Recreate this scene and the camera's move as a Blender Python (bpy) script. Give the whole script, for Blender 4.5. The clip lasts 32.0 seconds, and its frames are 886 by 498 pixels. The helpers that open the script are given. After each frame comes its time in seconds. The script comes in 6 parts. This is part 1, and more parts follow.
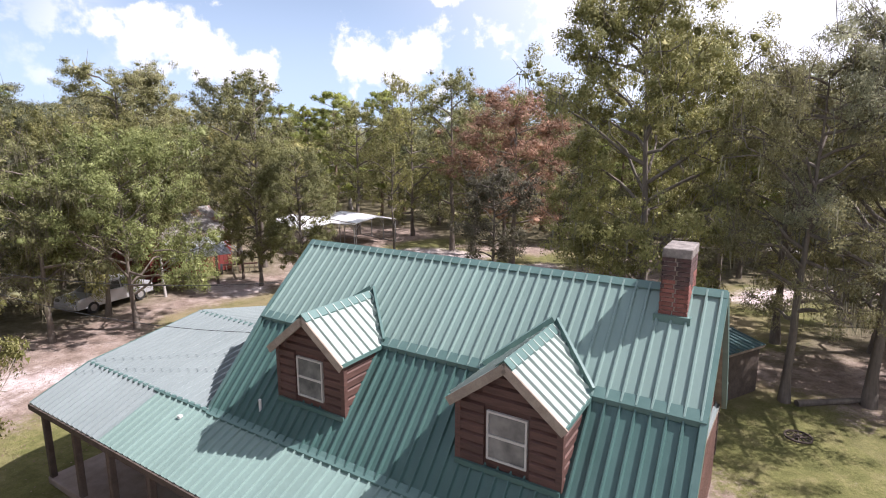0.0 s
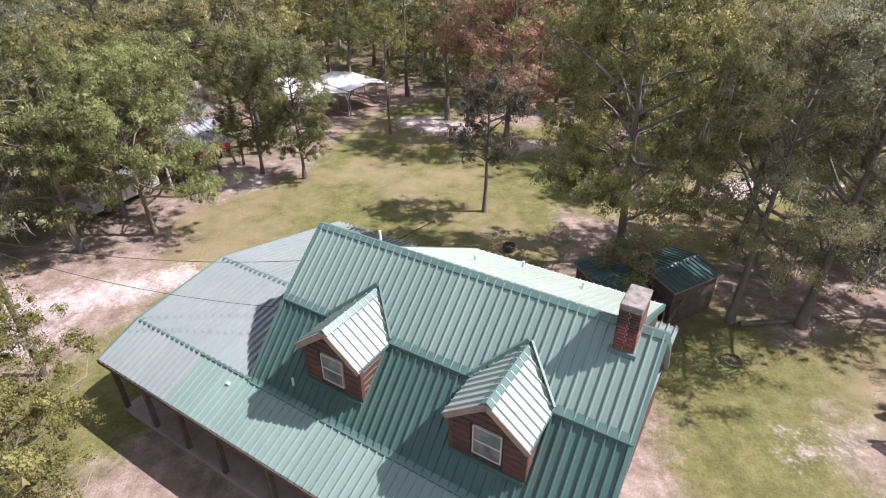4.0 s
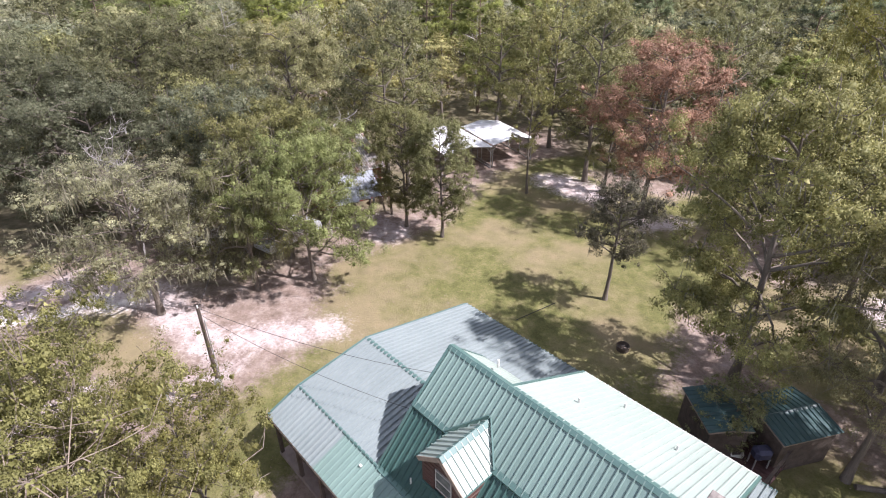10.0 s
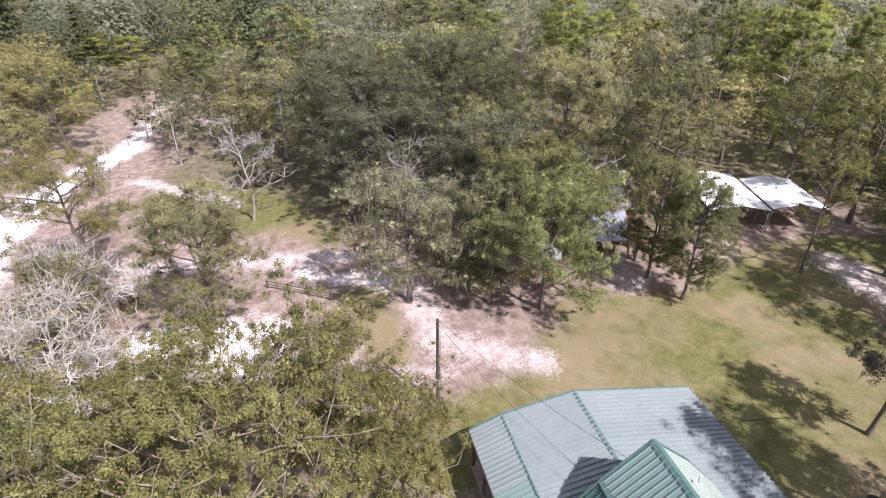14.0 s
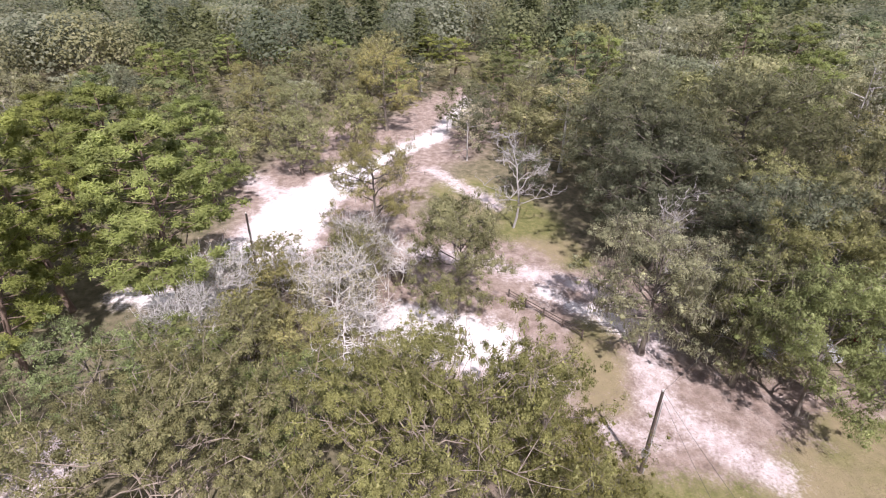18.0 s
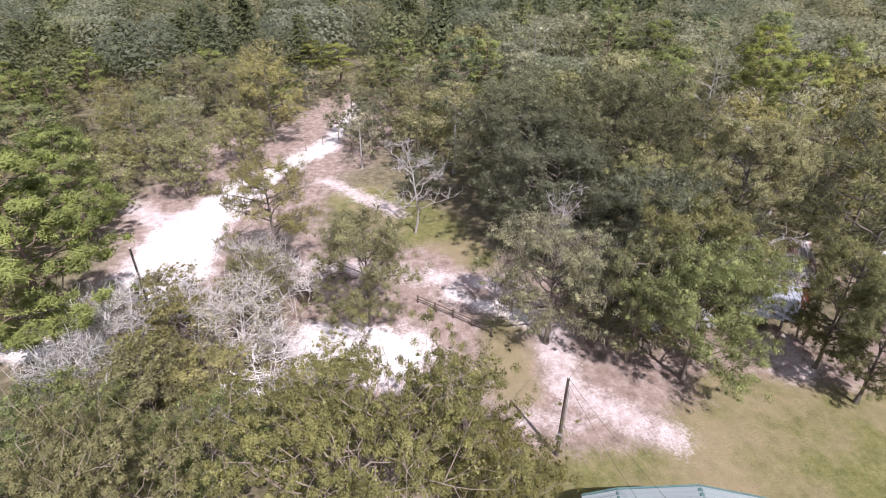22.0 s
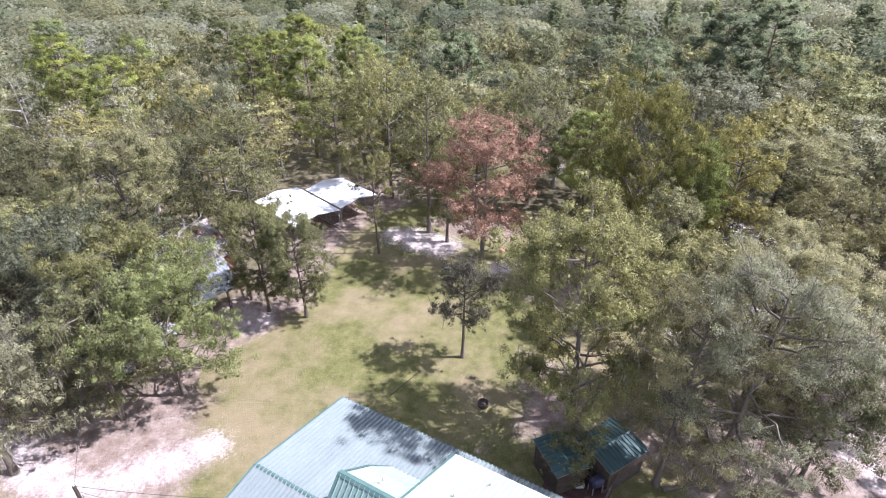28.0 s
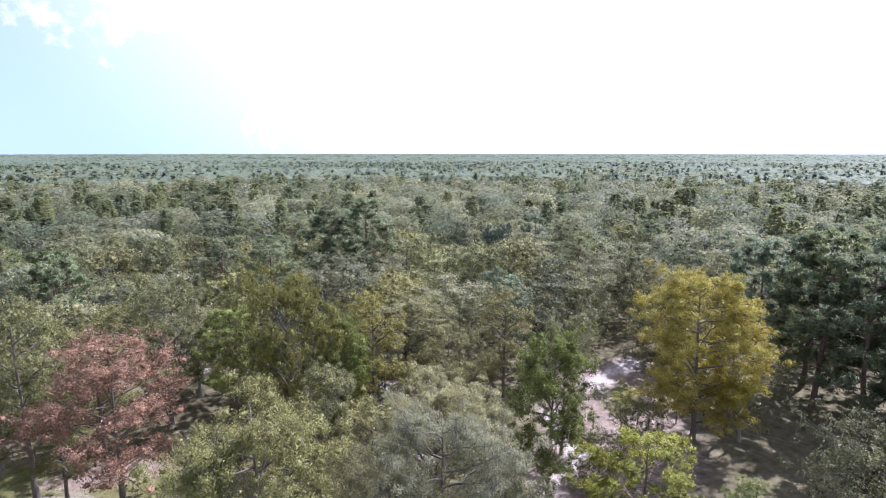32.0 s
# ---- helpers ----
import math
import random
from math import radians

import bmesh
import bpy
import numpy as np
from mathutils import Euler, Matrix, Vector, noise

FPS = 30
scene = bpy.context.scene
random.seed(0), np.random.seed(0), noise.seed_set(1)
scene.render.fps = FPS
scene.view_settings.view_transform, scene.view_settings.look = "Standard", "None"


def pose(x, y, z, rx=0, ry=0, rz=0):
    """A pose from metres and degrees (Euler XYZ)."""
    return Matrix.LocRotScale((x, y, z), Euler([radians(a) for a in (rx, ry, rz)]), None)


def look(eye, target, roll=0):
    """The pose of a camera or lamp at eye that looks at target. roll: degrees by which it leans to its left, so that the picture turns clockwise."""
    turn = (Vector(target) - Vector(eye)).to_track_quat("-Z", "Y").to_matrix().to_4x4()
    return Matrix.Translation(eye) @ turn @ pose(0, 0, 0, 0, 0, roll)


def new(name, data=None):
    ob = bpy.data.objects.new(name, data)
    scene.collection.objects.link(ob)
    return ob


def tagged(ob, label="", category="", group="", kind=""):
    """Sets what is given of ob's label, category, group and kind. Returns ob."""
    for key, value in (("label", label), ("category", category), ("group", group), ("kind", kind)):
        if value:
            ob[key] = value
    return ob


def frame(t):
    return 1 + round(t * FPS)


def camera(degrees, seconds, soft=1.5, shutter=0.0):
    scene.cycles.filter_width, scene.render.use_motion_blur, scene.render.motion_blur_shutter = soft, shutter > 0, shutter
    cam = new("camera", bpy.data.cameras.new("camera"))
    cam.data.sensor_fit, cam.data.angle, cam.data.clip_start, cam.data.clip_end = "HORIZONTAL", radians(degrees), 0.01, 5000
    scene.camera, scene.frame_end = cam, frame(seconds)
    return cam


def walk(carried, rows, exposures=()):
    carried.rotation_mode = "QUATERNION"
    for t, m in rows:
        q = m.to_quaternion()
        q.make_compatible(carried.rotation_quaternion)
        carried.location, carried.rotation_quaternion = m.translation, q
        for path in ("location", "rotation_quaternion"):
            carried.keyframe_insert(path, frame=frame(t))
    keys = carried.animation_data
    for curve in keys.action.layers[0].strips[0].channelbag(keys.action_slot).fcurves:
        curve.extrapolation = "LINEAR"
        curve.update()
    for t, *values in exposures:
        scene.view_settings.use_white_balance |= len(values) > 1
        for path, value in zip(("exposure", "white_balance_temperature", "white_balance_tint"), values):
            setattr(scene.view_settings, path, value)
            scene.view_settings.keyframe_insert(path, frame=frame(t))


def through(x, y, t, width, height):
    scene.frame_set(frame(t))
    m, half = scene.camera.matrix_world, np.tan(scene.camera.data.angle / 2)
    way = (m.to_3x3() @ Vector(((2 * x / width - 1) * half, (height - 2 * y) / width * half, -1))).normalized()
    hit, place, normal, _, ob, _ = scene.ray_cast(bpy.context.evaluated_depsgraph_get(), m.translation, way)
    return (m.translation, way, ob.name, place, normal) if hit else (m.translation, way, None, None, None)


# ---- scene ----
cam = camera(79.1, 32.0, soft=1.05)
# seconds, height, yaw, pitch: the craft climbs on one spot and turns
ROWS = [
    (0.0, 8.41, 1.15, -10.68),
    (0.5, 8.91, 1.09, -13.31),
    (1.0, 9.42, 0.97, -16.33),
    (1.5, 9.92, 0.93, -19.60),
    (2.0, 10.44, 0.92, -23.00),
    (2.5, 10.96, 0.91, -26.09),
    (4.5, 13.87, 0.52, -30.27),
    (5.0, 14.52, 0.45, -30.25),
    (5.5, 15.09, 0.39, -30.24),
    (6.0, 15.55, 0.37, -30.22),
    (6.5, 15.93, 0.76, -30.22),
    (7.0, 16.26, 2.34, -30.21),
    (7.5, 16.57, 4.40, -30.21),
    (8.0, 16.87, 6.52, -30.20),
    (8.5, 17.16, 8.35, -30.19),
    (9.0, 17.44, 10.25, -30.17),
    (9.5, 17.73, 12.58, -30.18),
    (10.0, 18.05, 15.99, -30.21),
    (10.5, 18.39, 19.82, -30.26),
    (11.0, 18.74, 23.47, -30.31),
    (11.5, 19.06, 26.73, -30.32),
    (12.0, 19.38, 30.27, -30.32),
    (12.5, 19.70, 34.01, -30.32),
    (13.0, 20.01, 37.65, -30.32),
    (13.5, 20.30, 41.03, -30.31),
    (14.0, 20.59, 44.75, -30.30),
    (14.5, 20.87, 48.87, -30.28),
    (15.0, 21.13, 53.51, -30.27),
    (15.5, 21.39, 57.23, -30.25),
    (17.5, 22.38, 72.08, -30.24),
    (18.0, 22.57, 74.79, -30.20),
    (18.5, 22.76, 78.39, -30.18),
    (19.0, 22.93, 81.20, -30.17),
    (19.5, 23.06, 81.85, -30.17),
    (20.0, 23.14, 79.37, -30.17),
    (20.5, 23.18, 76.31, -30.18),
    (21.0, 23.23, 72.46, -30.20),
    (21.5, 23.30, 67.93, -30.23),
    (22.0, 23.39, 63.00, -30.29),
    (22.5, 23.48, 58.17, -30.35),
    (23.0, 23.57, 53.45, -30.39),
    (23.5, 23.63, 48.46, -30.40),
    (24.0, 23.66, 43.88, -30.36),
    (24.5, 23.68, 38.76, -30.32),
    (25.0, 23.70, 32.71, -30.27),
    (25.5, 23.72, 26.59, -30.23),
    (27.5, 23.89, 3.99, -30.33),
    (28.0, 23.89, -1.53, -30.23),
    (28.5, 23.90, -7.68, -29.99),
    (29.0, 23.91, -13.32, -29.76),
    (29.5, 23.94, -18.20, -28.94),
    (30.0, 23.99, -22.68, -27.04),
    (30.5, 24.05, -27.22, -24.36),
    (31.0, 24.07, -31.46, -20.30),
    (31.5, 24.07, -35.42, -15.84),
    (32.0, 24.07, -39.87, -10.27),
]
walk(cam, [(t, pose(0, 0, z, 90 + pitch, 0, yaw)) for t, z, yaw, pitch in ROWS], exposures=[(0.0, 0.82, 6060, 21), (5.0, 0.86, 6060, 22), (9.0, 0.9, 5920, 22), (13.0, 0.86, 5940, 23), (15.0, 0.56, 6000, 23), (18.0, 0.66, 5970, 24), (21.0, 0.7, 5940, 24), (23.0, 0.48, 5870, 23), (24.0, 0.4, 5840, 22), (25.0, 0.51, 5830, 21), (28.0, 1.13, 5520, 23), (30.0, 1.28, 5360, 23), (31.0, 1.34, 5280, 22), (32.0, 0.89, 5360, 22)])

# ---- world and sun ----
SUN_DIR = Vector((0.62, 0.0, 0.785)).normalized()
world = bpy.data.worlds.new("world")
scene.world = world
world.use_nodes = True
wn, wl = world.node_tree.nodes, world.node_tree.links
wn.clear()
sky = wn.new("ShaderNodeTexSky")
sky.sky_type, sky.sun_disc = "NISHITA", False
sky.sun_elevation = math.asin(SUN_DIR.z)
sky.sun_rotation = math.atan2(SUN_DIR.x, SUN_DIR.y)
sky.air_density, sky.dust_density, sky.ozone_density = 1.0, 1.0, 1.6
geo = wn.new("ShaderNodeTexCoord")
mapn = wn.new("ShaderNodeMapping")
mapn.inputs["Scale"].default_value = (1.0, 1.0, 1.8)
mapn.inputs["Location"].default_value = (0.35, 0.1, 0.2)
wl.new(geo.outputs["Generated"], mapn.inputs["Vector"])
cl = wn.new("ShaderNodeTexNoise")
cl.inputs["Scale"].default_value, cl.inputs["Detail"].default_value = 5.5, 9.0
cl.inputs["Roughness"].default_value = 0.5
wl.new(mapn.outputs[0], cl.inputs["Vector"])
ramp = wn.new("ShaderNodeValToRGB")
ramp.color_ramp.elements[0].position, ramp.color_ramp.elements[1].position = 0.50, 0.57
wl.new(cl.outputs["Fac"], ramp.inputs["Fac"])
CLOUDS = [(-36.4, 11.1, 0.073), (-25.7, 7.8, 0.106), (-19.2, 8.1, 0.046), (-4.8, 8.3, 0.112), (4.3, 11.9, 0.079), (10.9, 12.5, 0.059), (24.7, 4.7, 0.092), (33.6, 9.2, 0.079), (-22.9, 13.0, 0.02), (-37.1, 7.8, 0.066), (-1.9, 14.2, 0.02)]
# milky air: thick at the skyline and round the sun
sep = wn.new("ShaderNodeSeparateXYZ")
wl.new(geo.outputs["Generated"], sep.inputs[0])
low = wn.new("ShaderNodeMapRange")
low.interpolation_type = "SMOOTHSTEP"
low.inputs[1].default_value, low.inputs[2].default_value = 0.0, 0.45
low.inputs[3].default_value, low.inputs[4].default_value = 1.0, 0.15
wl.new(sep.outputs["Z"], low.inputs[0])
dot = wn.new("ShaderNodeVectorMath")
dot.operation = "DOT_PRODUCT"
wl.new(geo.outputs["Generated"], dot.inputs[0])
dot.inputs[1].default_value = SUN_DIR
near_sun = wn.new("ShaderNodeMapRange")
near_sun.interpolation_type = "SMOOTHSTEP"
near_sun.inputs[1].default_value, near_sun.inputs[2].default_value = 0.06, 0.46
wl.new(dot.outputs["Value"], near_sun.inputs[0])
flat = wn.new("ShaderNodeMapRange")
flat.interpolation_type = "SMOOTHSTEP"
flat.inputs[1].default_value, flat.inputs[2].default_value = 0.2, 0.6
flat.inputs[3].default_value, flat.inputs[4].default_value = 1.0, 0.15
wl.new(sep.outputs["Z"], flat.inputs[0])
milk = wn.new("ShaderNodeMath")
milk.operation = "MULTIPLY"
wl.new(near_sun.outputs[0], milk.inputs[0]), wl.new(flat.outputs[0], milk.inputs[1])


def sky_mix(fac, a, b):
    m = wn.new("ShaderNodeMix")
    m.data_type = "RGBA"
    wl.new(fac, m.inputs[0]), wl.new(a, m.inputs[6])
    m.inputs[7].default_value = (*b, 1)
    return m.outputs[2]


# heaped white clouds low in the north, by azimuth and height of their middles, and radius
heaps = None
for az, el, rad in CLOUDS:
    c = Vector((math.sin(radians(az)) * math.cos(radians(el)), math.cos(radians(az)) * math.cos(radians(el)), math.sin(radians(el))))
    sub = wn.new("ShaderNodeVectorMath")
    sub.operation = "SUBTRACT"
    wl.new(geo.outputs["Generated"], sub.inputs[0])
    sub.inputs[1].default_value = c
    tall = wn.new("ShaderNodeVectorMath")
    tall.operation = "MULTIPLY"
    wl.new(sub.outputs[0], tall.inputs[0])
    tall.inputs[1].default_value = (1.0, 1.0, 1.7)
    far = wn.new("ShaderNodeVectorMath")
    far.operation = "LENGTH"
    wl.new(tall.outputs[0], far.inputs[0])
    fall = wn.new("ShaderNodeMath")
    fall.operation = "MULTIPLY_ADD"
    wl.new(far.outputs["Value"], fall.inputs[0])
    fall.inputs[1].default_value, fall.inputs[2].default_value = -0.34 / rad, 0.5
    if heaps:
        top = wn.new("ShaderNodeMath")
        top.operation = "MAXIMUM"
        wl.new(heaps, top.inputs[0]), wl.new(fall.outputs[0], top.inputs[1])
        heaps = top.outputs[0]
    else:
        heaps = fall.outputs[0]
puff = wn.new("ShaderNodeTexNoise")
puff.inputs["Scale"].default_value, puff.inputs["Detail"].default_value, puff.inputs["Roughness"].default_value = 11.0, 9.0, 0.58
wl.new(geo.outputs["Generated"], puff.inputs["Vector"])
edge = wn.new("ShaderNodeMath")
edge.operation = "MULTIPLY_ADD"
wl.new(puff.outputs["Fac"], edge.inputs[0])
edge.inputs[1].default_value = 2.6
wl.new(heaps, edge.inputs[2])
body = wn.new("ShaderNodeMapRange")
body.interpolation_type = "SMOOTHSTEP"
body.inputs[1].default_value, body.inputs[2].default_value = 1.46, 1.72
wl.new(edge.outputs[0], body.inputs[0])
ahead = wn.new("ShaderNodeMapRange")
ahead.interpolation_type = "SMOOTHSTEP"
ahead.inputs[1].default_value, ahead.inputs[2].default_value = 0.74, 0.86
wl.new(sep.outputs["Y"], ahead.inputs[0])
cover = wn.new("ShaderNodeMix")
wl.new(ahead.outputs[0], cover.inputs[0]), wl.new(ramp.outputs["Color"], cover.inputs[2]), wl.new(body.outputs[0], cover.inputs[3])
hazy = sky_mix(low.outputs[0], sky.outputs["Color"], (7.4, 9.4, 11.6))
cloudy = sky_mix(cover.outputs[0], hazy, (13.0, 12.9, 12.9))
glare = sky_mix(milk.outputs[0], cloudy, (13.0, 13.2, 13.6))
bg = wn.new("ShaderNodeBackground")
bg.inputs["Strength"].default_value = 0.055
wl.new(glare, bg.inputs["Color"])
wo = wn.new("ShaderNodeOutputWorld")
wl.new(bg.outputs[0], wo.inputs[0])

sun = new("sun", bpy.data.lights.new("sun", "SUN"))
sun.data.energy, sun.data.angle, sun.data.color = 5.0, radians(0.6), (1.0, 0.955, 0.88)
sun.matrix_world = look(SUN_DIR * 200, (0, 0, 0))


# ---- materials ----
def nodes_of(name):
    m = bpy.data.materials.new(name)
    m.use_nodes = True
    nt = m.node_tree
    nt.nodes.clear()
    return m, nt.nodes, nt.links


def ramp_of(n, stops):
    r = n.new("ShaderNodeValToRGB")
    el = r.color_ramp.elements
    while len(el) < len(stops):
        el.new(0.5)
    for e, (p, c) in zip(el, stops):
        e.position, e.color = p, (*c, 1)
    return r


def mix_rgb(n, l, fac, a, b, mode="MIX"):
    m = n.new("ShaderNodeMix")
    m.data_type, m.blend_type = "RGBA", mode
    for sock, v in ((m.inputs[0], fac), (m.inputs[6], a), (m.inputs[7], b)):
        if isinstance(v, (int, float)):
            sock.default_value = v
        elif isinstance(v, tuple):
            sock.default_value = (*v, 1)
        else:
            l.new(v, sock)
    return m.outputs[2]


def noise_of(n, l, scale, detail=3.0, rough=0.55, coord="Object", stretch=None):
    tc = n.new("ShaderNodeTexCoord")
    v = tc.outputs[coord]
    if stretch:
        mp = n.new("ShaderNodeMapping")
        mp.inputs["Scale"].default_value = stretch
        l.new(v, mp.inputs["Vector"])
        v = mp.outputs[0]
    t = n.new("ShaderNodeTexNoise")
    t.inputs["Scale"].default_value, t.inputs["Detail"].default_value, t.inputs["Roughness"].default_value = scale, detail, rough
    l.new(v, t.inputs["Vector"])
    return t.outputs["Fac"]


def surface(name, c0, c1, scale=6.0, rough=0.7, metal=0.0, fine=60.0, bump=0.15, stretch=None, vary=0.25, c2=None, wear=0.62):
    """Two scales of variation between c0 and c1, patches of c2, and a fine relief."""
    m, n, l = nodes_of(name)
    a = noise_of(n, l, scale, 5, 0.6, stretch=stretch)
    b = noise_of(n, l, fine, 3, 0.6, stretch=stretch)
    r = ramp_of(n, [(0.3, c0), (0.7, c1)])
    l.new(a, r.inputs["Fac"])
    col = mix_rgb(n, l, vary, r.outputs["Color"], b, "OVERLAY")
    oi = n.new("ShaderNodeObjectInfo")
    mr = n.new("ShaderNodeMapRange")
    mr.inputs[3].default_value, mr.inputs[4].default_value = 1 - vary * 0.5, 1 + vary * 0.5
    l.new(oi.outputs["Random"], mr.inputs[0])
    col = mix_rgb(n, l, 1.0, col, mr.outputs[0], "MULTIPLY")
    if c2:
        w = noise_of(n, l, scale * 0.45, 6, 0.65)
        wr = ramp_of(n, [(wear, (0, 0, 0)), (wear + 0.12, (1, 1, 1))])
        l.new(w, wr.inputs["Fac"])
        col = mix_rgb(n, l, wr.outputs["Color"], col, c2)
    p = n.new("ShaderNodeBsdfPrincipled")
    l.new(col, p.inputs["Base Color"])
    p.inputs["Roughness"].default_value, p.inputs["Metallic"].default_value = rough, metal
    bp = n.new("ShaderNodeBump")
    bp.inputs["Strength"].default_value, bp.inputs["Distance"].default_value = bump, 0.02
    l.new(b, bp.inputs["Height"])
    l.new(bp.outputs[0], p.inputs["Normal"])
    o = n.new("ShaderNodeOutputMaterial")
    l.new(p.outputs[0], o.inputs[0])
    return m


def leaf(name, dark, mid, pale, through=0.22, rough=0.55, patch=(0.9, 0.42), tone=False):
    """Foliage: each leaf its own tone, each tree its own shade, patches within the crown."""
    m, n, l = nodes_of(name)
    dark = tuple(0.42 * a + 0.58 * b for a, b in zip(dark, mid))
    pale = tuple(0.38 * a + 0.62 * b for a, b in zip(pale, mid))
    g = n.new("ShaderNodeNewGeometry")
    r = ramp_of(n, [(0.0, dark), (0.55, mid), (0.9, pale), (1.0, tuple(min(1, c * 1.2) for c in pale))])
    l.new(g.outputs["Random Per Island"], r.inputs["Fac"])
    tc = n.new("ShaderNodeNewGeometry")
    t = n.new("ShaderNodeTexNoise")
    t.inputs["Scale"].default_value, t.inputs["Detail"].default_value = patch[0], 4
    l.new(tc.outputs["Position"], t.inputs["Vector"])
    mr = n.new("ShaderNodeMapRange")
    mr.inputs[1].default_value, mr.inputs[2].default_value = 0.3, 0.7
    mr.inputs[3].default_value, mr.inputs[4].default_value = 1 - patch[1], 1 + patch[1]
    l.new(t.outputs["Fac"], mr.inputs[0])
    col = mix_rgb(n, l, 1.0, r.outputs["Color"], mr.outputs[0], "MULTIPLY")
    oi = n.new("ShaderNodeObjectInfo")
    mo = n.new("ShaderNodeMapRange")
    mo.inputs[3].default_value, mo.inputs[4].default_value = (0.8, 1.2) if tone else (0.8, 1.24)
    each = oi.outputs["Random"]
    if tone:
        at = n.new("ShaderNodeAttribute")
        at.attribute_name = "tone"
        each = at.outputs["Fac"]
    l.new(each, mo.inputs[0])
    col = mix_rgb(n, l, 1.0, col, mo.outputs[0], "MULTIPLY")
    # some trees greyer, some yellower
    fr_ = n.new("ShaderNodeMath")
    fr_.operation = "MULTIPLY"
    l.new(each, fr_.inputs[0])
    fr_.inputs[1].default_value = 7.31
    fc = n.new("ShaderNodeMath")
    fc.operation = "FRACT"
    l.new(fr_.outputs[0], fc.inputs[0])
    hue = mix_rgb(n, l, fc.outputs[0], (1.1, 1.02, 0.8), (0.98, 0.99, 1.04))
    col = mix_rgb(n, l, 1.0, col, hue, "MULTIPLY")
    p = n.new("ShaderNodeBsdfPrincipled")
    l.new(col, p.inputs["Base Color"])
    p.inputs["Roughness"].default_value = rough
    p.inputs["Specular IOR Level"].default_value = 0.22
    tr = n.new("ShaderNodeBsdfTranslucent")
    l.new(col, tr.inputs["Color"])
    mx = n.new("ShaderNodeMixShader")
    mx.inputs[0].default_value = through + 0.12
    l.new(p.outputs[0], mx.inputs[1]), l.new(tr.outputs[0], mx.inputs[2])
    o = n.new("ShaderNodeOutputMaterial")
    l.new(mx.outputs[0], o.inputs[0])
    return m


ROOF = surface("faded_green_roof_metal", (0.163, 0.235, 0.207), (0.190, 0.268, 0.236), 0.7, 0.46, 0.0, 45, 0.04, vary=0.1, c2=(0.228, 0.315, 0.272), wear=0.6)
# Darker copy of the roof metal: the steep slope's shade, put into colour.
ROOF_SHADED = surface("shaded_green_roof_metal", (0.042, 0.092, 0.08), (0.062, 0.12, 0.106), 0.9, 0.46, 0.0, 45, 0.04, vary=0.18, c2=(0.1, 0.16, 0.145), wear=0.62)
# Paler copy of the roof metal: sunlight on rear and dormer slopes, in colour.
ROOF_SUNLIT = surface("sunlit_green_roof_metal", (0.307, 0.359, 0.316), (0.353, 0.407, 0.358), 0.7, 0.4, 0.0, 45, 0.04, vary=0.08, c2=(0.400, 0.446, 0.400), wear=0.6)
ROOF_WING = surface("weathered_green_roof_metal", (0.2, 0.232, 0.228), (0.24, 0.272, 0.265), 0.8, 0.3, 0.0, 45, 0.04, vary=0.1, c2=(0.28, 0.315, 0.305), wear=0.6)
ROOF_TRIM = surface("green_metal_trim", (0.07, 0.13, 0.115), (0.10, 0.17, 0.15), 2.0, 0.36, 0.0, 60, 0.05, vary=0.15)
LOG = surface("stained_log_siding", (0.065, 0.031, 0.024), (0.115, 0.056, 0.042), 3.0, 0.65, 0.0, 30, 0.4, stretch=(1, 1, 8), vary=0.35)
BARE_WOOD = surface("weathered_wood", (0.22, 0.17, 0.13), (0.34, 0.28, 0.22), 4.0, 0.85, 0.0, 40, 0.4, vary=0.3)
DARK_WOOD = surface("dark_weathered_wood", (0.06, 0.045, 0.035), (0.12, 0.09, 0.07), 4.0, 0.85, 0.0, 40, 0.4, vary=0.3)
WHITE = surface("white_vinyl", (0.62, 0.60, 0.56), (0.72, 0.70, 0.66), 5, 0.5, 0, 80, 0.05, vary=0.1)
BRICK = surface("red_brick", (0.13, 0.045, 0.035), (0.24, 0.09, 0.065), 9, 0.85, 0, 60, 0.4, vary=0.6, c2=(0.05, 0.04, 0.038), wear=0.56)
BRICK_SOOTY = surface("soot_stained_brick", (0.04, 0.026, 0.024), (0.12, 0.06, 0.05), 9, 0.9, 0, 60, 0.4, vary=0.6)
WINDOW_TRIM = surface("aged_vinyl", (0.42, 0.39, 0.35), (0.5, 0.47, 0.43), 5, 0.55, 0, 80, 0.05, vary=0.12)
MORTAR = surface("mortar", (0.30, 0.24, 0.20), (0.40, 0.34, 0.29), 9, 0.9, 0, 60, 0.4, vary=0.3)
SOOT = surface("sooty_cement", (0.10, 0.085, 0.075), (0.32, 0.28, 0.25), 5, 0.9, 0, 50, 0.3, vary=0.3)
CONCRETE = surface("porch_concrete", (0.22, 0.17, 0.15), (0.32, 0.26, 0.23), 2.5, 0.85, 0, 50, 0.2, vary=0.2)
BLACK = surface("dark_interior", (0.02, 0.02, 0.02), (0.03, 0.03, 0.03), 4, 0.8)
CANOPY = surface("white_painted_metal", (0.72, 0.72, 0.72), (0.82, 0.82, 0.82), 1.2, 0.45, 0, 40, 0.05, vary=0.08, c2=(0.6, 0.58, 0.55), wear=0.66)
STEEL = surface("grey_steel", (0.28, 0.27, 0.26), (0.42, 0.40, 0.38), 4, 0.5, 0.4, 60, 0.1)
RUST = surface("rusty_sheet_metal", (0.42, 0.37, 0.34), (0.62, 0.59, 0.57), 2.2, 0.5, 0.1, 40, 0.15, stretch=(4, 1, 1), vary=0.2, c2=(0.22, 0.09, 0.055), wear=0.52)
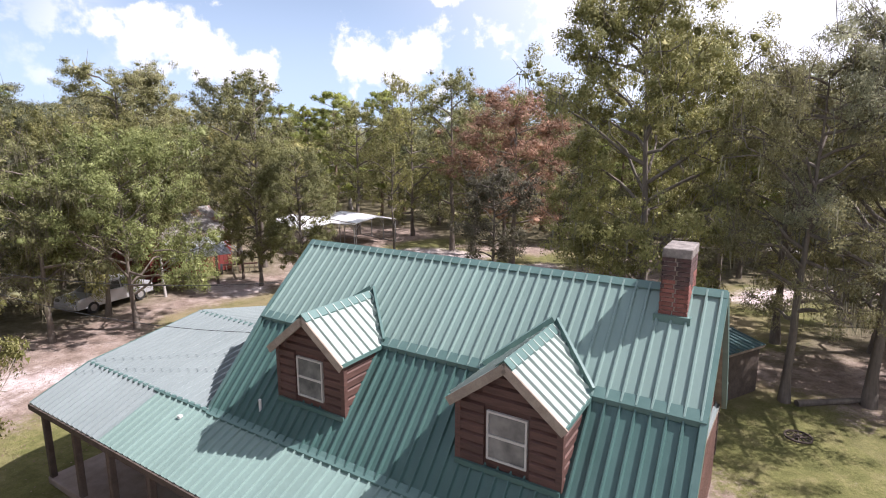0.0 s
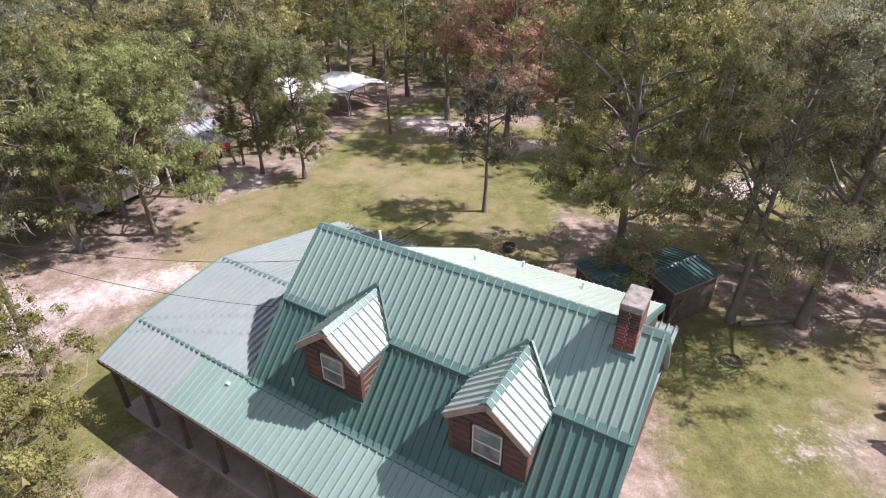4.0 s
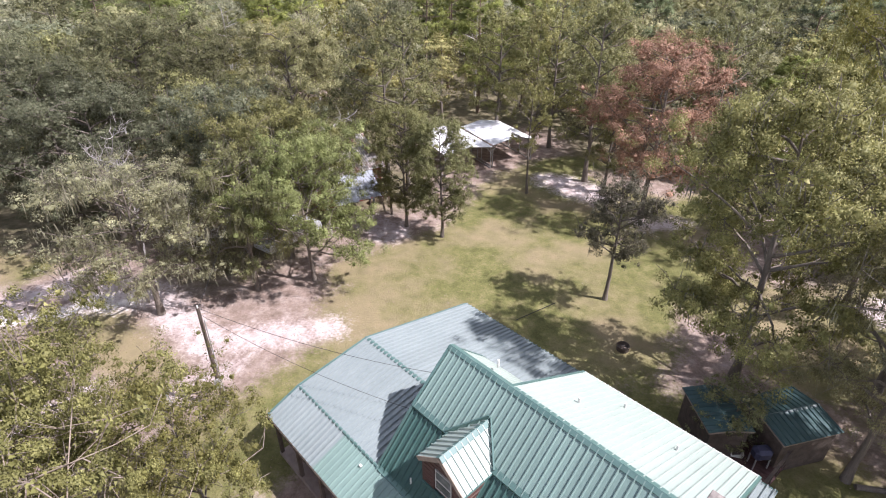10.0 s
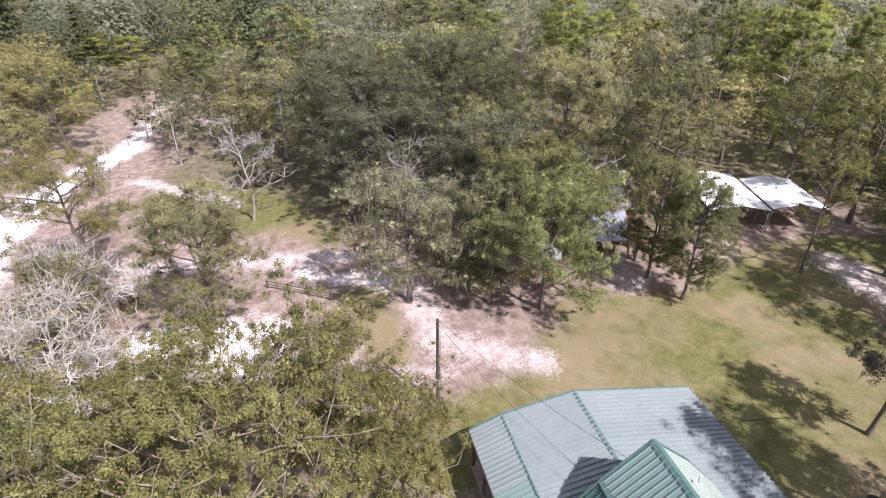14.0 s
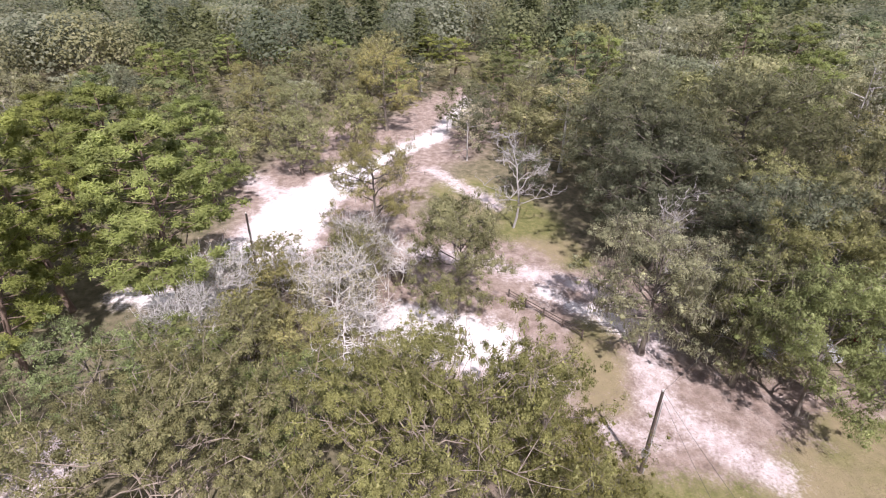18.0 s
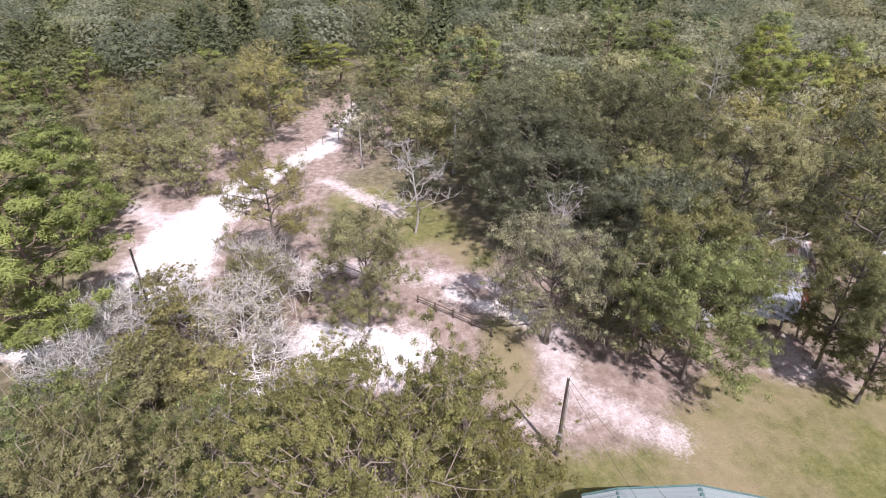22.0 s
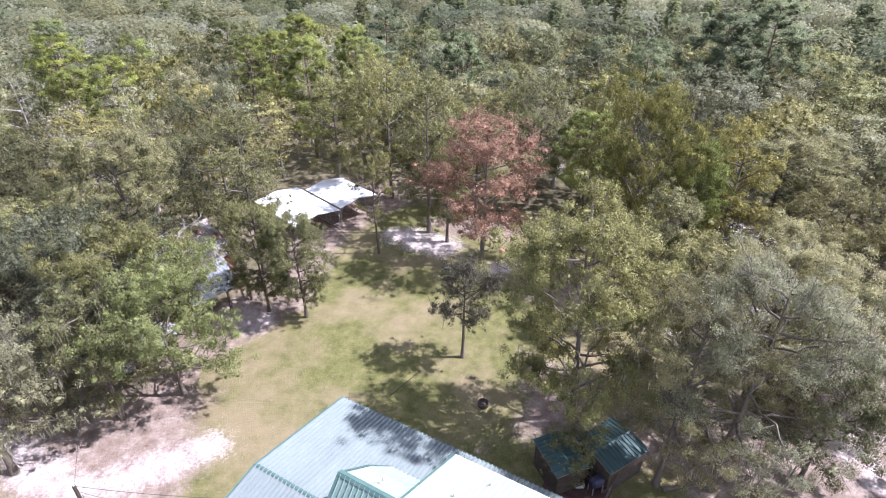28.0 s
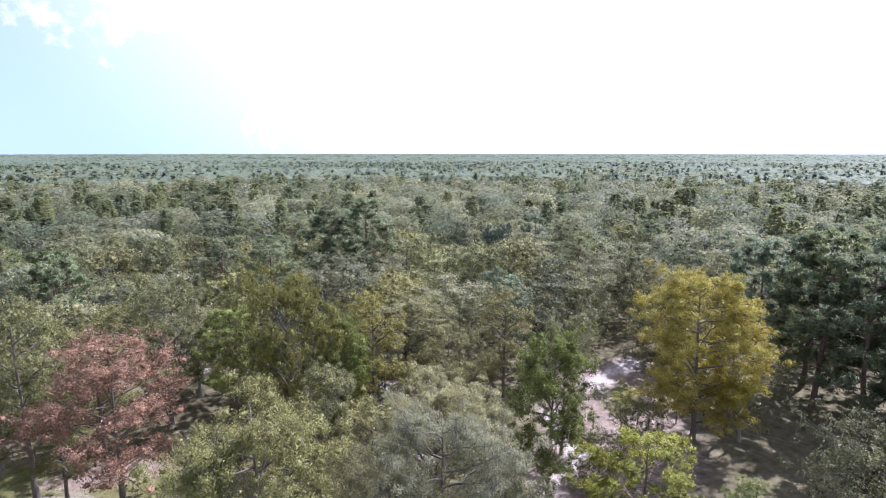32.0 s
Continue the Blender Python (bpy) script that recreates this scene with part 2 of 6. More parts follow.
RED_PAINT = surface("faded_red_paint", (0.16, 0.03, 0.025), (0.24, 0.045, 0.035), 3, 0.7, 0, 50, 0.25, stretch=(1, 1, 0.3), vary=0.25)
DARK_GREEN = surface("dark_green_roof_metal", (0.04, 0.08, 0.08), (0.065, 0.112, 0.108), 1.2, 0.4, 0, 40, 0.06, vary=0.15, c2=(0.13, 0.2, 0.19), wear=0.6)
BARK = surface("grey_brown_bark", (0.10, 0.08, 0.065), (0.19, 0.16, 0.13), 3, 0.9, 0, 14, 0.8, stretch=(1, 1, 0.3), vary=0.35)
PALE_BARK = surface("pale_dead_bark", (0.30, 0.27, 0.245), (0.46, 0.43, 0.40), 3, 0.9, 0, 14, 0.6, stretch=(1, 1, 0.3), vary=0.3)
LICHEN_BARK = surface("lichen_white_bark", (0.44, 0.41, 0.38), (0.66, 0.62, 0.58), 3, 0.9, 0, 14, 0.6, stretch=(1, 1, 0.3), vary=0.3)
PINE_BARK = surface("pine_bark", (0.11, 0.075, 0.055), (0.2, 0.14, 0.105), 3, 0.9, 0, 12, 0.8, stretch=(1, 1, 0.4), vary=0.3)
OAK = leaf("oak_leaves", (0.096, 0.109, 0.048), (0.235, 0.242, 0.106), (0.401, 0.376, 0.210))
OAK_DARK = leaf("dark_oak_leaves", (0.057, 0.065, 0.038), (0.128, 0.136, 0.077), (0.235, 0.23, 0.148))
MAGNOLIA = leaf("glossy_magnolia_leaves", (0.035, 0.05, 0.03), (0.075, 0.095, 0.06), (0.15, 0.17, 0.13), 0.1, 0.28)
OAK_GREY = leaf("grey_green_leaves", (0.112, 0.117, 0.055), (0.242, 0.237, 0.108), (0.403, 0.357, 0.195))
OAK_YELLOW = leaf("yellow_green_leaves", (0.131, 0.134, 0.035), (0.264, 0.250, 0.081), (0.383, 0.355, 0.162))
OAK_BRIGHT = leaf("bright_green_leaves", (0.093, 0.120, 0.043), (0.206, 0.240, 0.088), (0.312, 0.339, 0.176))
OAK_VIVID = leaf("vivid_green_leaves", (0.125, 0.15, 0.05), (0.25, 0.275, 0.098), (0.38, 0.39, 0.17))
OAK_LAWN = leaf("dull_green_leaves", (0.08, 0.09, 0.04), (0.18, 0.188, 0.085), (0.31, 0.3, 0.165))
RED_LEAF = leaf("russet_leaves", (0.15, 0.092, 0.066), (0.3, 0.185, 0.138), (0.44, 0.3, 0.235))
V_GREEN = leaf("deep_green_leaves", (0.075, 0.108, 0.026), (0.175, 0.211, 0.058), (0.300, 0.313, 0.105))
LICHEN = leaf("lichen_grey_leaves", (0.18, 0.175, 0.135), (0.34, 0.33, 0.265), (0.52, 0.5, 0.42), 0.2)
TWIG_GREY = leaf("thin_grey_leaves", (0.15, 0.148, 0.09), (0.3, 0.295, 0.175), (0.45, 0.44, 0.28), 0.45)
DUSK = leaf("dusky_leaves", (0.045, 0.042, 0.03), (0.1, 0.093, 0.06), (0.19, 0.17, 0.115))
AMBER = leaf("amber_leaves", (0.22, 0.195, 0.035), (0.42, 0.355, 0.07), (0.56, 0.46, 0.12), 0.34)
PINE = leaf("pine_needles", (0.125, 0.16, 0.048), (0.265, 0.305, 0.1), (0.4, 0.42, 0.175), 0.4)
PINE_MID = leaf("woodland_pine_needles", (0.072, 0.099, 0.043), (0.168, 0.199, 0.089), (0.277, 0.295, 0.168), 0.2)
PINE_BLUE = leaf("dark_pine_needles", (0.085, 0.115, 0.062), (0.175, 0.21, 0.115), (0.3, 0.32, 0.19), 0.3)
PINE_LIME = leaf("young_pine_needles", (0.14, 0.155, 0.03), (0.27, 0.285, 0.055), (0.4, 0.39, 0.12), 0.25)
GREAT_LEAF = leaf("leathery_oak_leaves", (0.086, 0.091, 0.032), (0.192, 0.191, 0.069), (0.314, 0.296, 0.147))
# Far and middle woods: distance haze mixed into the leaf colours, paler and bluer.
PINE_FAR = leaf("hazed_plantation_needles", (0.088, 0.118, 0.080), (0.168, 0.209, 0.146), (0.247, 0.278, 0.198), 0.3, patch=(0.05, 0.15), tone=True)
FAR_GREY = leaf("hazed_grey_green_leaves", (0.124, 0.137, 0.090), (0.263, 0.273, 0.175), (0.396, 0.378, 0.276), 0.5, patch=(0.05, 0.15), tone=True)
FAR_DARK = leaf("hazed_dark_leaves", (0.081, 0.101, 0.062), (0.176, 0.198, 0.120), (0.286, 0.300, 0.200), 0.5, patch=(0.05, 0.15), tone=True)
MID_GREY = leaf("hazed_woodland_grey_leaves", (0.145, 0.155, 0.1), (0.305, 0.308, 0.19), (0.47, 0.44, 0.3), 0.35)
MID_DARK = leaf("hazed_woodland_dark_leaves", (0.105, 0.125, 0.073), (0.23, 0.242, 0.142), (0.37, 0.37, 0.23), 0.35)
MOSS = leaf("spanish_moss_strands", (0.12, 0.12, 0.095), (0.2, 0.195, 0.155), (0.29, 0.28, 0.23), 0.2)


def pane_material():
    m, n, l = nodes_of("window_glass")
    p = n.new("ShaderNodeBsdfPrincipled")
    p.inputs["Base Color"].default_value = (0.16, 0.17, 0.16, 1)
    p.inputs["Roughness"].default_value = 0.12
    t = noise_of(n, l, 3.0)
    r = ramp_of(n, [(0.3, (0.07, 0.075, 0.07)), (0.7, (0.22, 0.215, 0.2))])
    l.new(t, r.inputs["Fac"])
    l.new(r.outputs["Color"], p.inputs["Base Color"])
    o = n.new("ShaderNodeOutputMaterial")
    l.new(p.outputs[0], o.inputs[0])
    return m


GLASS = pane_material()


def ground_material():
    m, n, l = nodes_of("sandy_ground")

    def attr(name):
        a = n.new("ShaderNodeAttribute")
        a.attribute_name = name
        return a.outputs["Fac"]

    def edged(name, lo, hi, amount):
        """An area's mask, frayed by two noises."""
        big, small = noise_of(n, l, 0.55, 6, 0.62), noise_of(n, l, 5.0, 6, 0.75)
        s = n.new("ShaderNodeMath")
        s.operation = "MULTIPLY_ADD"
        l.new(big, s.inputs[0])
        s.inputs[1].default_value = amount
        l.new(attr(name), s.inputs[2])
        q = n.new("ShaderNodeMath")
        q.operation = "MULTIPLY_ADD"
        l.new(small, q.inputs[0])
        q.inputs[1].default_value = amount * 1.3
        l.new(s.outputs[0], q.inputs[2])
        mr = n.new("ShaderNodeMapRange")
        mr.interpolation_type = "SMOOTHSTEP"
        mr.inputs[1].default_value, mr.inputs[2].default_value = lo + amount * 1.15, hi + amount * 1.15
        l.new(q.outputs[0], mr.inputs[0])
        return mr.outputs[0]

    fine, mid, broad = noise_of(n, l, 9.0, 6, 0.75), noise_of(n, l, 1.3, 6, 0.65), noise_of(n, l, 0.12, 5, 0.6)
    lit = ramp_of(n, [(0.25, (0.13, 0.092, 0.072)), (0.5, (0.27, 0.205, 0.168)), (0.75, (0.42, 0.345, 0.305))])
    l.new(mid, lit.inputs["Fac"])
    litter = mix_rgb(n, l, 0.55, lit.outputs["Color"], fine, "OVERLAY")
    gr = ramp_of(n, [(0.25, (0.084, 0.089, 0.03)), (0.5, (0.146, 0.142, 0.052)), (0.8, (0.24, 0.205, 0.1))])
    l.new(mid, gr.inputs["Fac"])
    grass = mix_rgb(n, l, 0.65, gr.outputs["Color"], fine, "OVERLAY")
    dry = ramp_of(n, [(0.46, (0, 0, 0)), (0.6, (1, 1, 1))])
    l.new(broad, dry.inputs["Fac"])
    drym = n.new("ShaderNodeMath")
    drym.operation = "MULTIPLY"
    l.new(dry.outputs["Color"], drym.inputs[0])
    drym.inputs[1].default_value = 0.58
    grass = mix_rgb(n, l, drym.outputs[0], grass, (0.31, 0.235, 0.155))
    sd = ramp_of(n, [(0.3, (0.38, 0.295, 0.268)), (0.62, (0.58, 0.505, 0.485))])
    l.new(mid, sd.inputs["Fac"])
    sand = mix_rgb(n, l, 0.3, sd.outputs["Color"], fine, "OVERLAY")
    wh = ramp_of(n, [(0.25, (0.52, 0.45, 0.42)), (0.55, (0.73, 0.68, 0.65))])
    l.new(mid, wh.inputs["Fac"])
    sand = mix_rgb(n, l, edged("white_sand", 0.2, 0.95, 1.0), sand, mix_rgb(n, l, 0.18, wh.outputs["Color"], fine, "OVERLAY"))
    wood = ramp_of(n, [(0.3, (0.08, 0.075, 0.04)), (0.6, (0.19, 0.16, 0.10)), (0.8, (0.32, 0.25, 0.18))])
    l.new(mid, wood.inputs["Fac"])
    col = mix_rgb(n, l, edged("woods", 0.2, 0.8, 0.5), litter, wood.outputs["Color"])
    col = mix_rgb(n, l, edged("grass", 0.25, 0.75, 0.95), col, grass)
    col = mix_rgb(n, l, edged("sand", 0.25, 0.85, 1.15), col, sand)
    p = n.new("ShaderNodeBsdfPrincipled")
    l.new(col, p.inputs["Base Color"])
    p.inputs["Roughness"].default_value = 0.95
    p.inputs["Specular IOR Level"].default_value = 0.15
    bp = n.new("ShaderNodeBump")
    bp.inputs["Strength"].default_value, bp.inputs["Distance"].default_value = 0.7, 0.08
    l.new(fine, bp.inputs["Height"])
    l.new(bp.outputs[0], p.inputs["Normal"])
    o = n.new("ShaderNodeOutputMaterial")
    l.new(p.outputs[0], o.inputs[0])
    return m


GROUND = ground_material()


# ---- mesh helpers ----
def mesh_np(name, verts, faces, mats, normals=None):
    """A mesh from arrays: verts (n, 3), faces (m, 3 or 4), and normals of the verts where it is to be shaded as a soft mass."""
    me = bpy.data.meshes.new(name)
    verts, faces = np.asarray(verts, np.float32), np.asarray(faces, np.int32)
    k = faces.shape[1]
    me.vertices.add(len(verts))
    me.vertices.foreach_set("co", verts.ravel())
    me.loops.add(faces.size)
    me.loops.foreach_set("vertex_index", faces.ravel())
    me.polygons.add(len(faces))
    me.polygons.foreach_set("loop_start", np.arange(0, faces.size, k, dtype=np.int32))
    me.update(calc_edges=True)
    if normals is not None:
        at = me.attributes.new("custom_normal", "FLOAT_VECTOR", "POINT")
        at.data.foreach_set("vector", np.asarray(normals, np.float32).ravel())
    for mt in mats:
        me.materials.append(mt)
    return me


def put(name, me, parent=None, label=""):
    ob = new(name, me)
    ob.parent = parent
    if label:
        ob["label"] = label
    return ob


def part(name, bm, material, parent=None, label=""):
    """Links a bmesh as ONE mesh object under a thing or a part."""
    me = bpy.data.meshes.new(name)
    bm.to_mesh(me)
    bm.free()
    me.materials.append(material)
    return put(name, me, parent, label)


def box(x0, x1, y0, y1, z0, z1, bm=None, bevel=0.0):
    own = bm if bm is not None else bmesh.new()
    r = bmesh.ops.create_cube(own, size=1, matrix=Matrix.Translation(((x0 + x1) / 2, (y0 + y1) / 2, (z0 + z1) / 2)) @ Matrix.Diagonal((x1 - x0, y1 - y0, z1 - z0, 1)))
    if bevel:
        edges = list({e for v in r["verts"] for e in v.link_edges})
        bmesh.ops.bevel(own, geom=edges, offset=bevel, segments=1, affect="EDGES")
    return own


def beam(a, b, w, h=None, bm=None, sides=4, w2=None):
    """A straight bar from a to b."""
    own = bm if bm is not None else bmesh.new()
    a, b = Vector(a), Vector(b)
    h = h or w
    m = Matrix.Translation((a + b) / 2) @ (b - a).to_track_quat("Z", "Y").to_matrix().to_4x4()
    if sides == 4:
        bmesh.ops.create_cube(own, size=1, matrix=m @ Matrix.Diagonal((w, h, (b - a).length, 1)))
    else:
        bmesh.ops.create_cone(own, cap_ends=True, segments=sides, radius1=w / 2, radius2=(w2 or w) / 2, depth=(b - a).length, matrix=m)
    return own


def prism(profile, axis, lo, hi, bm=None):
    """A closed outline of two coordinates, drawn out along an axis from lo to hi."""
    own = bm if bm is not None else bmesh.new()
    rings = []
    for w in (lo, hi):
        rings.append([own.verts.new({"x": (w, p[0], p[1]), "y": (p[0], w, p[1]), "z": (p[0], p[1], w)}[axis]) for p in profile])
    n = len(profile)
    for i in range(n):
        own.faces.new((rings[0][i], rings[0][(i + 1) % n], rings[1][(i + 1) % n], rings[1][i]))
    own.faces.new(rings[0][::-1]), own.faces.new(rings[1])
    bmesh.ops.recalc_face_normals(own, faces=own.faces)
    return own


def thing(name, label, category, group="", kind="", m=None):
    e = new(name)
    e.empty_display_size = 0.3
    tagged(e, label, category, group, kind)
    if m is not None:
        e.matrix_basis = m
    return e

# ---- ground ----
# open areas as capsules: x1, y1, x2, y2, radius
SAND = [
    (-27.0, 5.5, -24.5, 9.0, 2.6), (-23.5, 8.5, -20.5, 12.5, 0.9), (-17.5, 17.2, -12.0, 20.2, 0.9), (-17.5, 17.2, -22.5, 19.8, 1.0),
    (-22.5, 19.8, -28.5, 19.8, 1.3), (-28.5, 19.8, -34.0, 13.5, 1.0), (-34.0, 13.5, -38.0, 8.0, 1.0), (-17.0, 13.5, -15.5, 16.0, 0.5),
    (-43.0, -4.0, -50.5, -0.5, 3.6), (-49.0, -0.5, -57.5, 5.4, 2.9), (-57.5, 5.4, -68.0, 18.0, 1.5), (-68.0, 18.0, -84.0, 27.5, 1.2),
    (-52.0, -3.0, -58.0, -6.0, 1.2), (-38.0, -11.5, -33.0, -6.5, 1.3), (-35.0, 1.5, -38.5, -2.5, 1.2), (-23.5, -13.5, -21.5, -14.5, 1.8),
    (-2.5, 43.5, 1.0, 41.5, 1.7), (4.5, 37.5, 6.8, 38.2, 1.0), (22.5, 15.3, 22.6, 19.6, 0.8), (22.6, 19.6, 31.5, 23.0, 0.7),
    (33.5, 23.0, 38.0, 29.5, 1.2), (45.5, 30.5, 55.0, 31.5, 1.3), (27.5, 45.5, 31.0, 42.5, 1.3), (14.0, 61.0, 18.5, 58.5, 1.4), (33.0, 8.0, 36.0, 10.0, 1.0),
    (10.5, 11.0, 12.5, 11.0, 0.1), (17.0, 29.5, 19.5, 31.0, 1.4), (22.5, 32.0, 24.5, 31.0, 1.1), (-14.5, 32.0, -12.5, 31.0, 1.3), (-44.0, 17.5, -55.0, 13.5, 0.9),
]
GRASS = [
    (-13.0, 25.5, -9.5, 30.5, 1.9), (-11.0, 22.0, -8.0, 26.0, 2.6), (-14.5, 9.0, -11.5, 14.5, 1.7),
    (12.0, 24.5, 18.0, 30.0, 3.2),
    (-6.0, 24.0, -3.0, 42.0, 5.0), (0.0, 24.0, 3.0, 38.0, 5.5), (7.0, 30.0, 14.0, 27.0, 3.2), (8.0, 40.0, 12.0, 44.0, 2.5), (-11.2, 24.5, -10.2, 28.0, 2.2),
    (-12.5, 11.0, -9.0, 20.0, 2.6), (8.5, 6.0, 10.0, 16.0, 2.8), (4.0, 18.0, 10.0, 16.0, 2.5), (-48.5, 15.5, -40.0, 18.5, 3.6), (-25.0, 17.5, -19.0, 14.5, 1.5),
    (-37.0, 19.5, -33.0, 20.0, 1.8), (12.5, 14.0, 16.0, 15.0, 1.8), (-4.0, 46.0, 0.0, 49.0, 2.0), (44.0, 26.0, 48.0, 27.5, 1.5),
]
# clean white sand, worn by wheels
WHITE_SAND = [
    (-41.5, -3.5, -49.0, -1.0, 3.4), (-36.0, -5.5, -41.5, -3.5, 1.6), (-49.0, -1.0, -57.0, 5.4, 2.7), (-57.0, 5.4, -66.0, 17.0, 1.6), (-66.0, 17.0, -83.0, 27.5, 1.2),
    (-28.2, 5.6, -25.2, 9.5, 2.5), (-37.0, -14.0, -35.0, -8.5, 1.2), (-29.5, 15.6, -24.5, 18.8, 0.8), (27.5, 45.5, 31.0, 42.5, 1.3),
]
EARTH = [
    (-17.0, 12.0, -10.0, 30.0, 6.0), (-30.0, 8.0, -16.0, 18.0, 6.0), (-40.0, 10.0, -28.0, 20.0, 5.0), (-52.0, 2.0, -36.0, -4.0, 7.0), (-66.0, 10.0, -52.0, 2.0, 10.0),
    (-84.0, 30.0, -64.0, 14.0, 8.5), (-6.0, 40.0, 8.0, 40.0, 7.0), (0.0, 10.0, 2.0, 34.0, 12.0), (16.0, 16.0, 34.0, 22.0, 5.0), (38.0, 22.0, 48.0, 30.0, 6.0), (10.0, 9.0, 13.0, 12.0, 2.0),
    (-44.0, 66.0, -34.0, 66.0, 4.0), (24.0, 46.0, 33.0, 42.0, 3.0), (-12.0, 48.0, -8.0, 52.0, 6.0),
]


def reach(caps, x, y):
    """How far inside the nearest capsule a place lies, in metres (outside: minus)."""
    best = np.full(np.shape(x), -1e3)
    for x1, y1, x2, y2, r in caps:
        dx, dy = x2 - x1, y2 - y1
        k = np.clip(((x - x1) * dx + (y - y1) * dy) / (dx * dx + dy * dy), 0, 1)
        best = np.maximum(best, r - np.hypot(x - x1 - k * dx, y - y1 - k * dy))
    return best


def axis_steps(lo, hi, step):
    near = list(np.arange(lo, hi + step, step))
    out, s = [], step
    w = hi + step
    up, down = [], []
    while w < 4200:
        s *= 1.18
        w += s
        up.append(w)
    w, s = lo, step
    while w > -4200:
        s *= 1.18
        w -= s
        down.append(w)
    return np.array(down[::-1] + near + up)


gx, gy = axis_steps(-95, 62, 0.8), axis_steps(-30, 75, 0.8)
GX, GY = np.meshgrid(gx, gy, indexing="ij")
GZ = np.array([[noise.noise((x * 0.13, y * 0.13, 0.0)) * 0.07 if abs(x) < 100 and abs(y) < 80 else 0.0 for y in gy] for x in gx])
GZ -= 0.05
nx, ny = len(gx), len(gy)
ids = np.arange(nx * ny).reshape(nx, ny)
quads = np.stack([ids[:-1, :-1], ids[1:, :-1], ids[1:, 1:], ids[:-1, 1:]], -1).reshape(-1, 4)
gme = mesh_np("ground", np.stack([GX, GY, GZ], -1).reshape(-1, 3), quads, [GROUND])
for nm, val in (
    ("sand", np.clip(0.5 + reach(SAND + WHITE_SAND, GX, GY) * 0.38, 0, 1)),
    ("white_sand", np.clip(0.5 + reach(WHITE_SAND, GX, GY) * 0.4, 0, 1)),
    ("grass", np.clip(0.5 + reach(GRASS, GX, GY) * 0.3, 0, 1)),
    ("woods", np.clip(0.5 - reach(EARTH, GX, GY) * 0.14, 0, 1)),
):
    a = gme.attributes.new(nm, "FLOAT", "POINT")
    a.data.foreach_set("value", val.ravel().astype(np.float32))
ground = put("ground", gme)
tagged(ground, "sandy ground with thin lawn, leaf litter and bare pale tracks", "ground", kind="structure")

# ---- house ----
HX, HY, HA = -10.504, 12.182, -30.86
U_ML, U_MR, U_BL, U_BR = 5.15, 14.68, 7.78, 14.12
V1, VK, VR, VB, VE = 1.424, 3.076, 4.762, 9.316, 10.844
ZE, Z1, ZK, ZR, ZW, ZBD, ZBE = 2.168, 2.755, 4.536, 6.033, 3.289, 3.749, 2.048
U_END, U_BACK = 15.2, 14.6
house = thing("house", "one-and-a-half-storey log cabin with ribbed green metal roof and two dormers", "house", m=pose(HX, HY, 0, 0, 0, HA))
PANEL = 0.914
panel_meshes = {}


def panel_mesh(width, length, mat):
    """A sheet of roofing with ribs along its length."""
    key = (round(width, 3), round(length, 3), mat.name)
    if key in panel_meshes:
        return panel_meshes[key]
    top, step = [(0.0, 0.0)], 0.2285
    rib = {"shaded_green_roof_metal": 0.055, "weathered_green_roof_metal": 0.08}.get(mat.name, 0.045)
    foot = 0.044 if mat.name == "weathered_green_roof_metal" else 0.03
    x = step / 2
    while x < width - 0.03:
        top += [(x - foot, 0.0), (x - 0.013, rib), (x + 0.013, rib), (x + foot, 0.0)]
        x += step
    top.append((width, 0.0))
    outline = top + [(width, -0.012), (0.0, -0.012)]
    n = len(outline)
    verts = [(px, y, pz) for y in (0.0, length) for px, pz in outline]
    me = bpy.data.meshes.new("metal_panel")
    faces = [(i, (i + 1) % n, n + (i + 1) % n, n + i) for i in range(n)] + [tuple(range(n))[::-1], tuple(range(n, 2 * n))]
    me.from_pydata(verts, [], faces)
    me.materials.append(mat)
    panel_meshes[key] = me
    return me


def roof_plane(name, parent, start, across, down, width, length, mat, label=""):
    """Panels side by side: start is a corner, across the way along the eave, down the way of the ribs; the sheet faces up."""
    start, across, down = Vector(start), Vector(across).normalized(), Vector(down).normalized()
    up = across.cross(down)
    frame_m = Matrix((across, down, up)).transposed().to_4x4()
    bm = bmesh.new()
    bmesh.ops.create_cube(bm, size=1, matrix=Matrix.Translation(start) @ frame_m @ Matrix.Translation((width / 2, length / 2, -0.06)) @ Matrix.Diagonal((width - 0.01, length - 0.01, 0.09, 1)))
    deck = part(name, bm, BARE_WOOD, parent, label)
    x = 0.0
    while x < width - 0.02:
        w = min(PANEL, width - x)
        ob = put("metal_panel", panel_mesh(w, length, mat), deck)
        ob.matrix_basis = Matrix.Translation(start) @ frame_m @ Matrix.Translation((x, 0, 0))
        x += PANEL
    return deck


def slope(name, u0, u1, va, za, vb, zb, mat, parent=None):
    """A main roof slope between two levels, over u0 to u1; va is the smaller v."""
    d = Vector((0, vb - va, zb - za))
    return roof_plane(name, parent or house, (u0, va, za), (1, 0, 0), d, u1 - u0, d.length, mat)


slope("upper_roof", U_ML, U_MR, VK - 0.05, ZK - 0.045, VR, ZR, ROOF)
slope("steep_roof", U_ML, U_MR, V1, Z1, VK, ZK - 0.06, ROOF_SHADED)
slope("porch_roof", U_ML - 1.9, U_END, 0.0, ZE, V1, Z1 - 0.02, ROOF)
slope("wing_porch_roof", 0.0, U_ML - 1.9, 0.0, ZE, V1, Z1 - 0.02, ROOF_WING)
slope("wing_front_roof", 0.0, U_ML + 0.1, V1, Z1 - 0.02, VR, ZW, ROOF_WING)
slope("wing_back_roof", 0.0, U_BACK, VR, ZW, VE, ZBE, ROOF_WING)
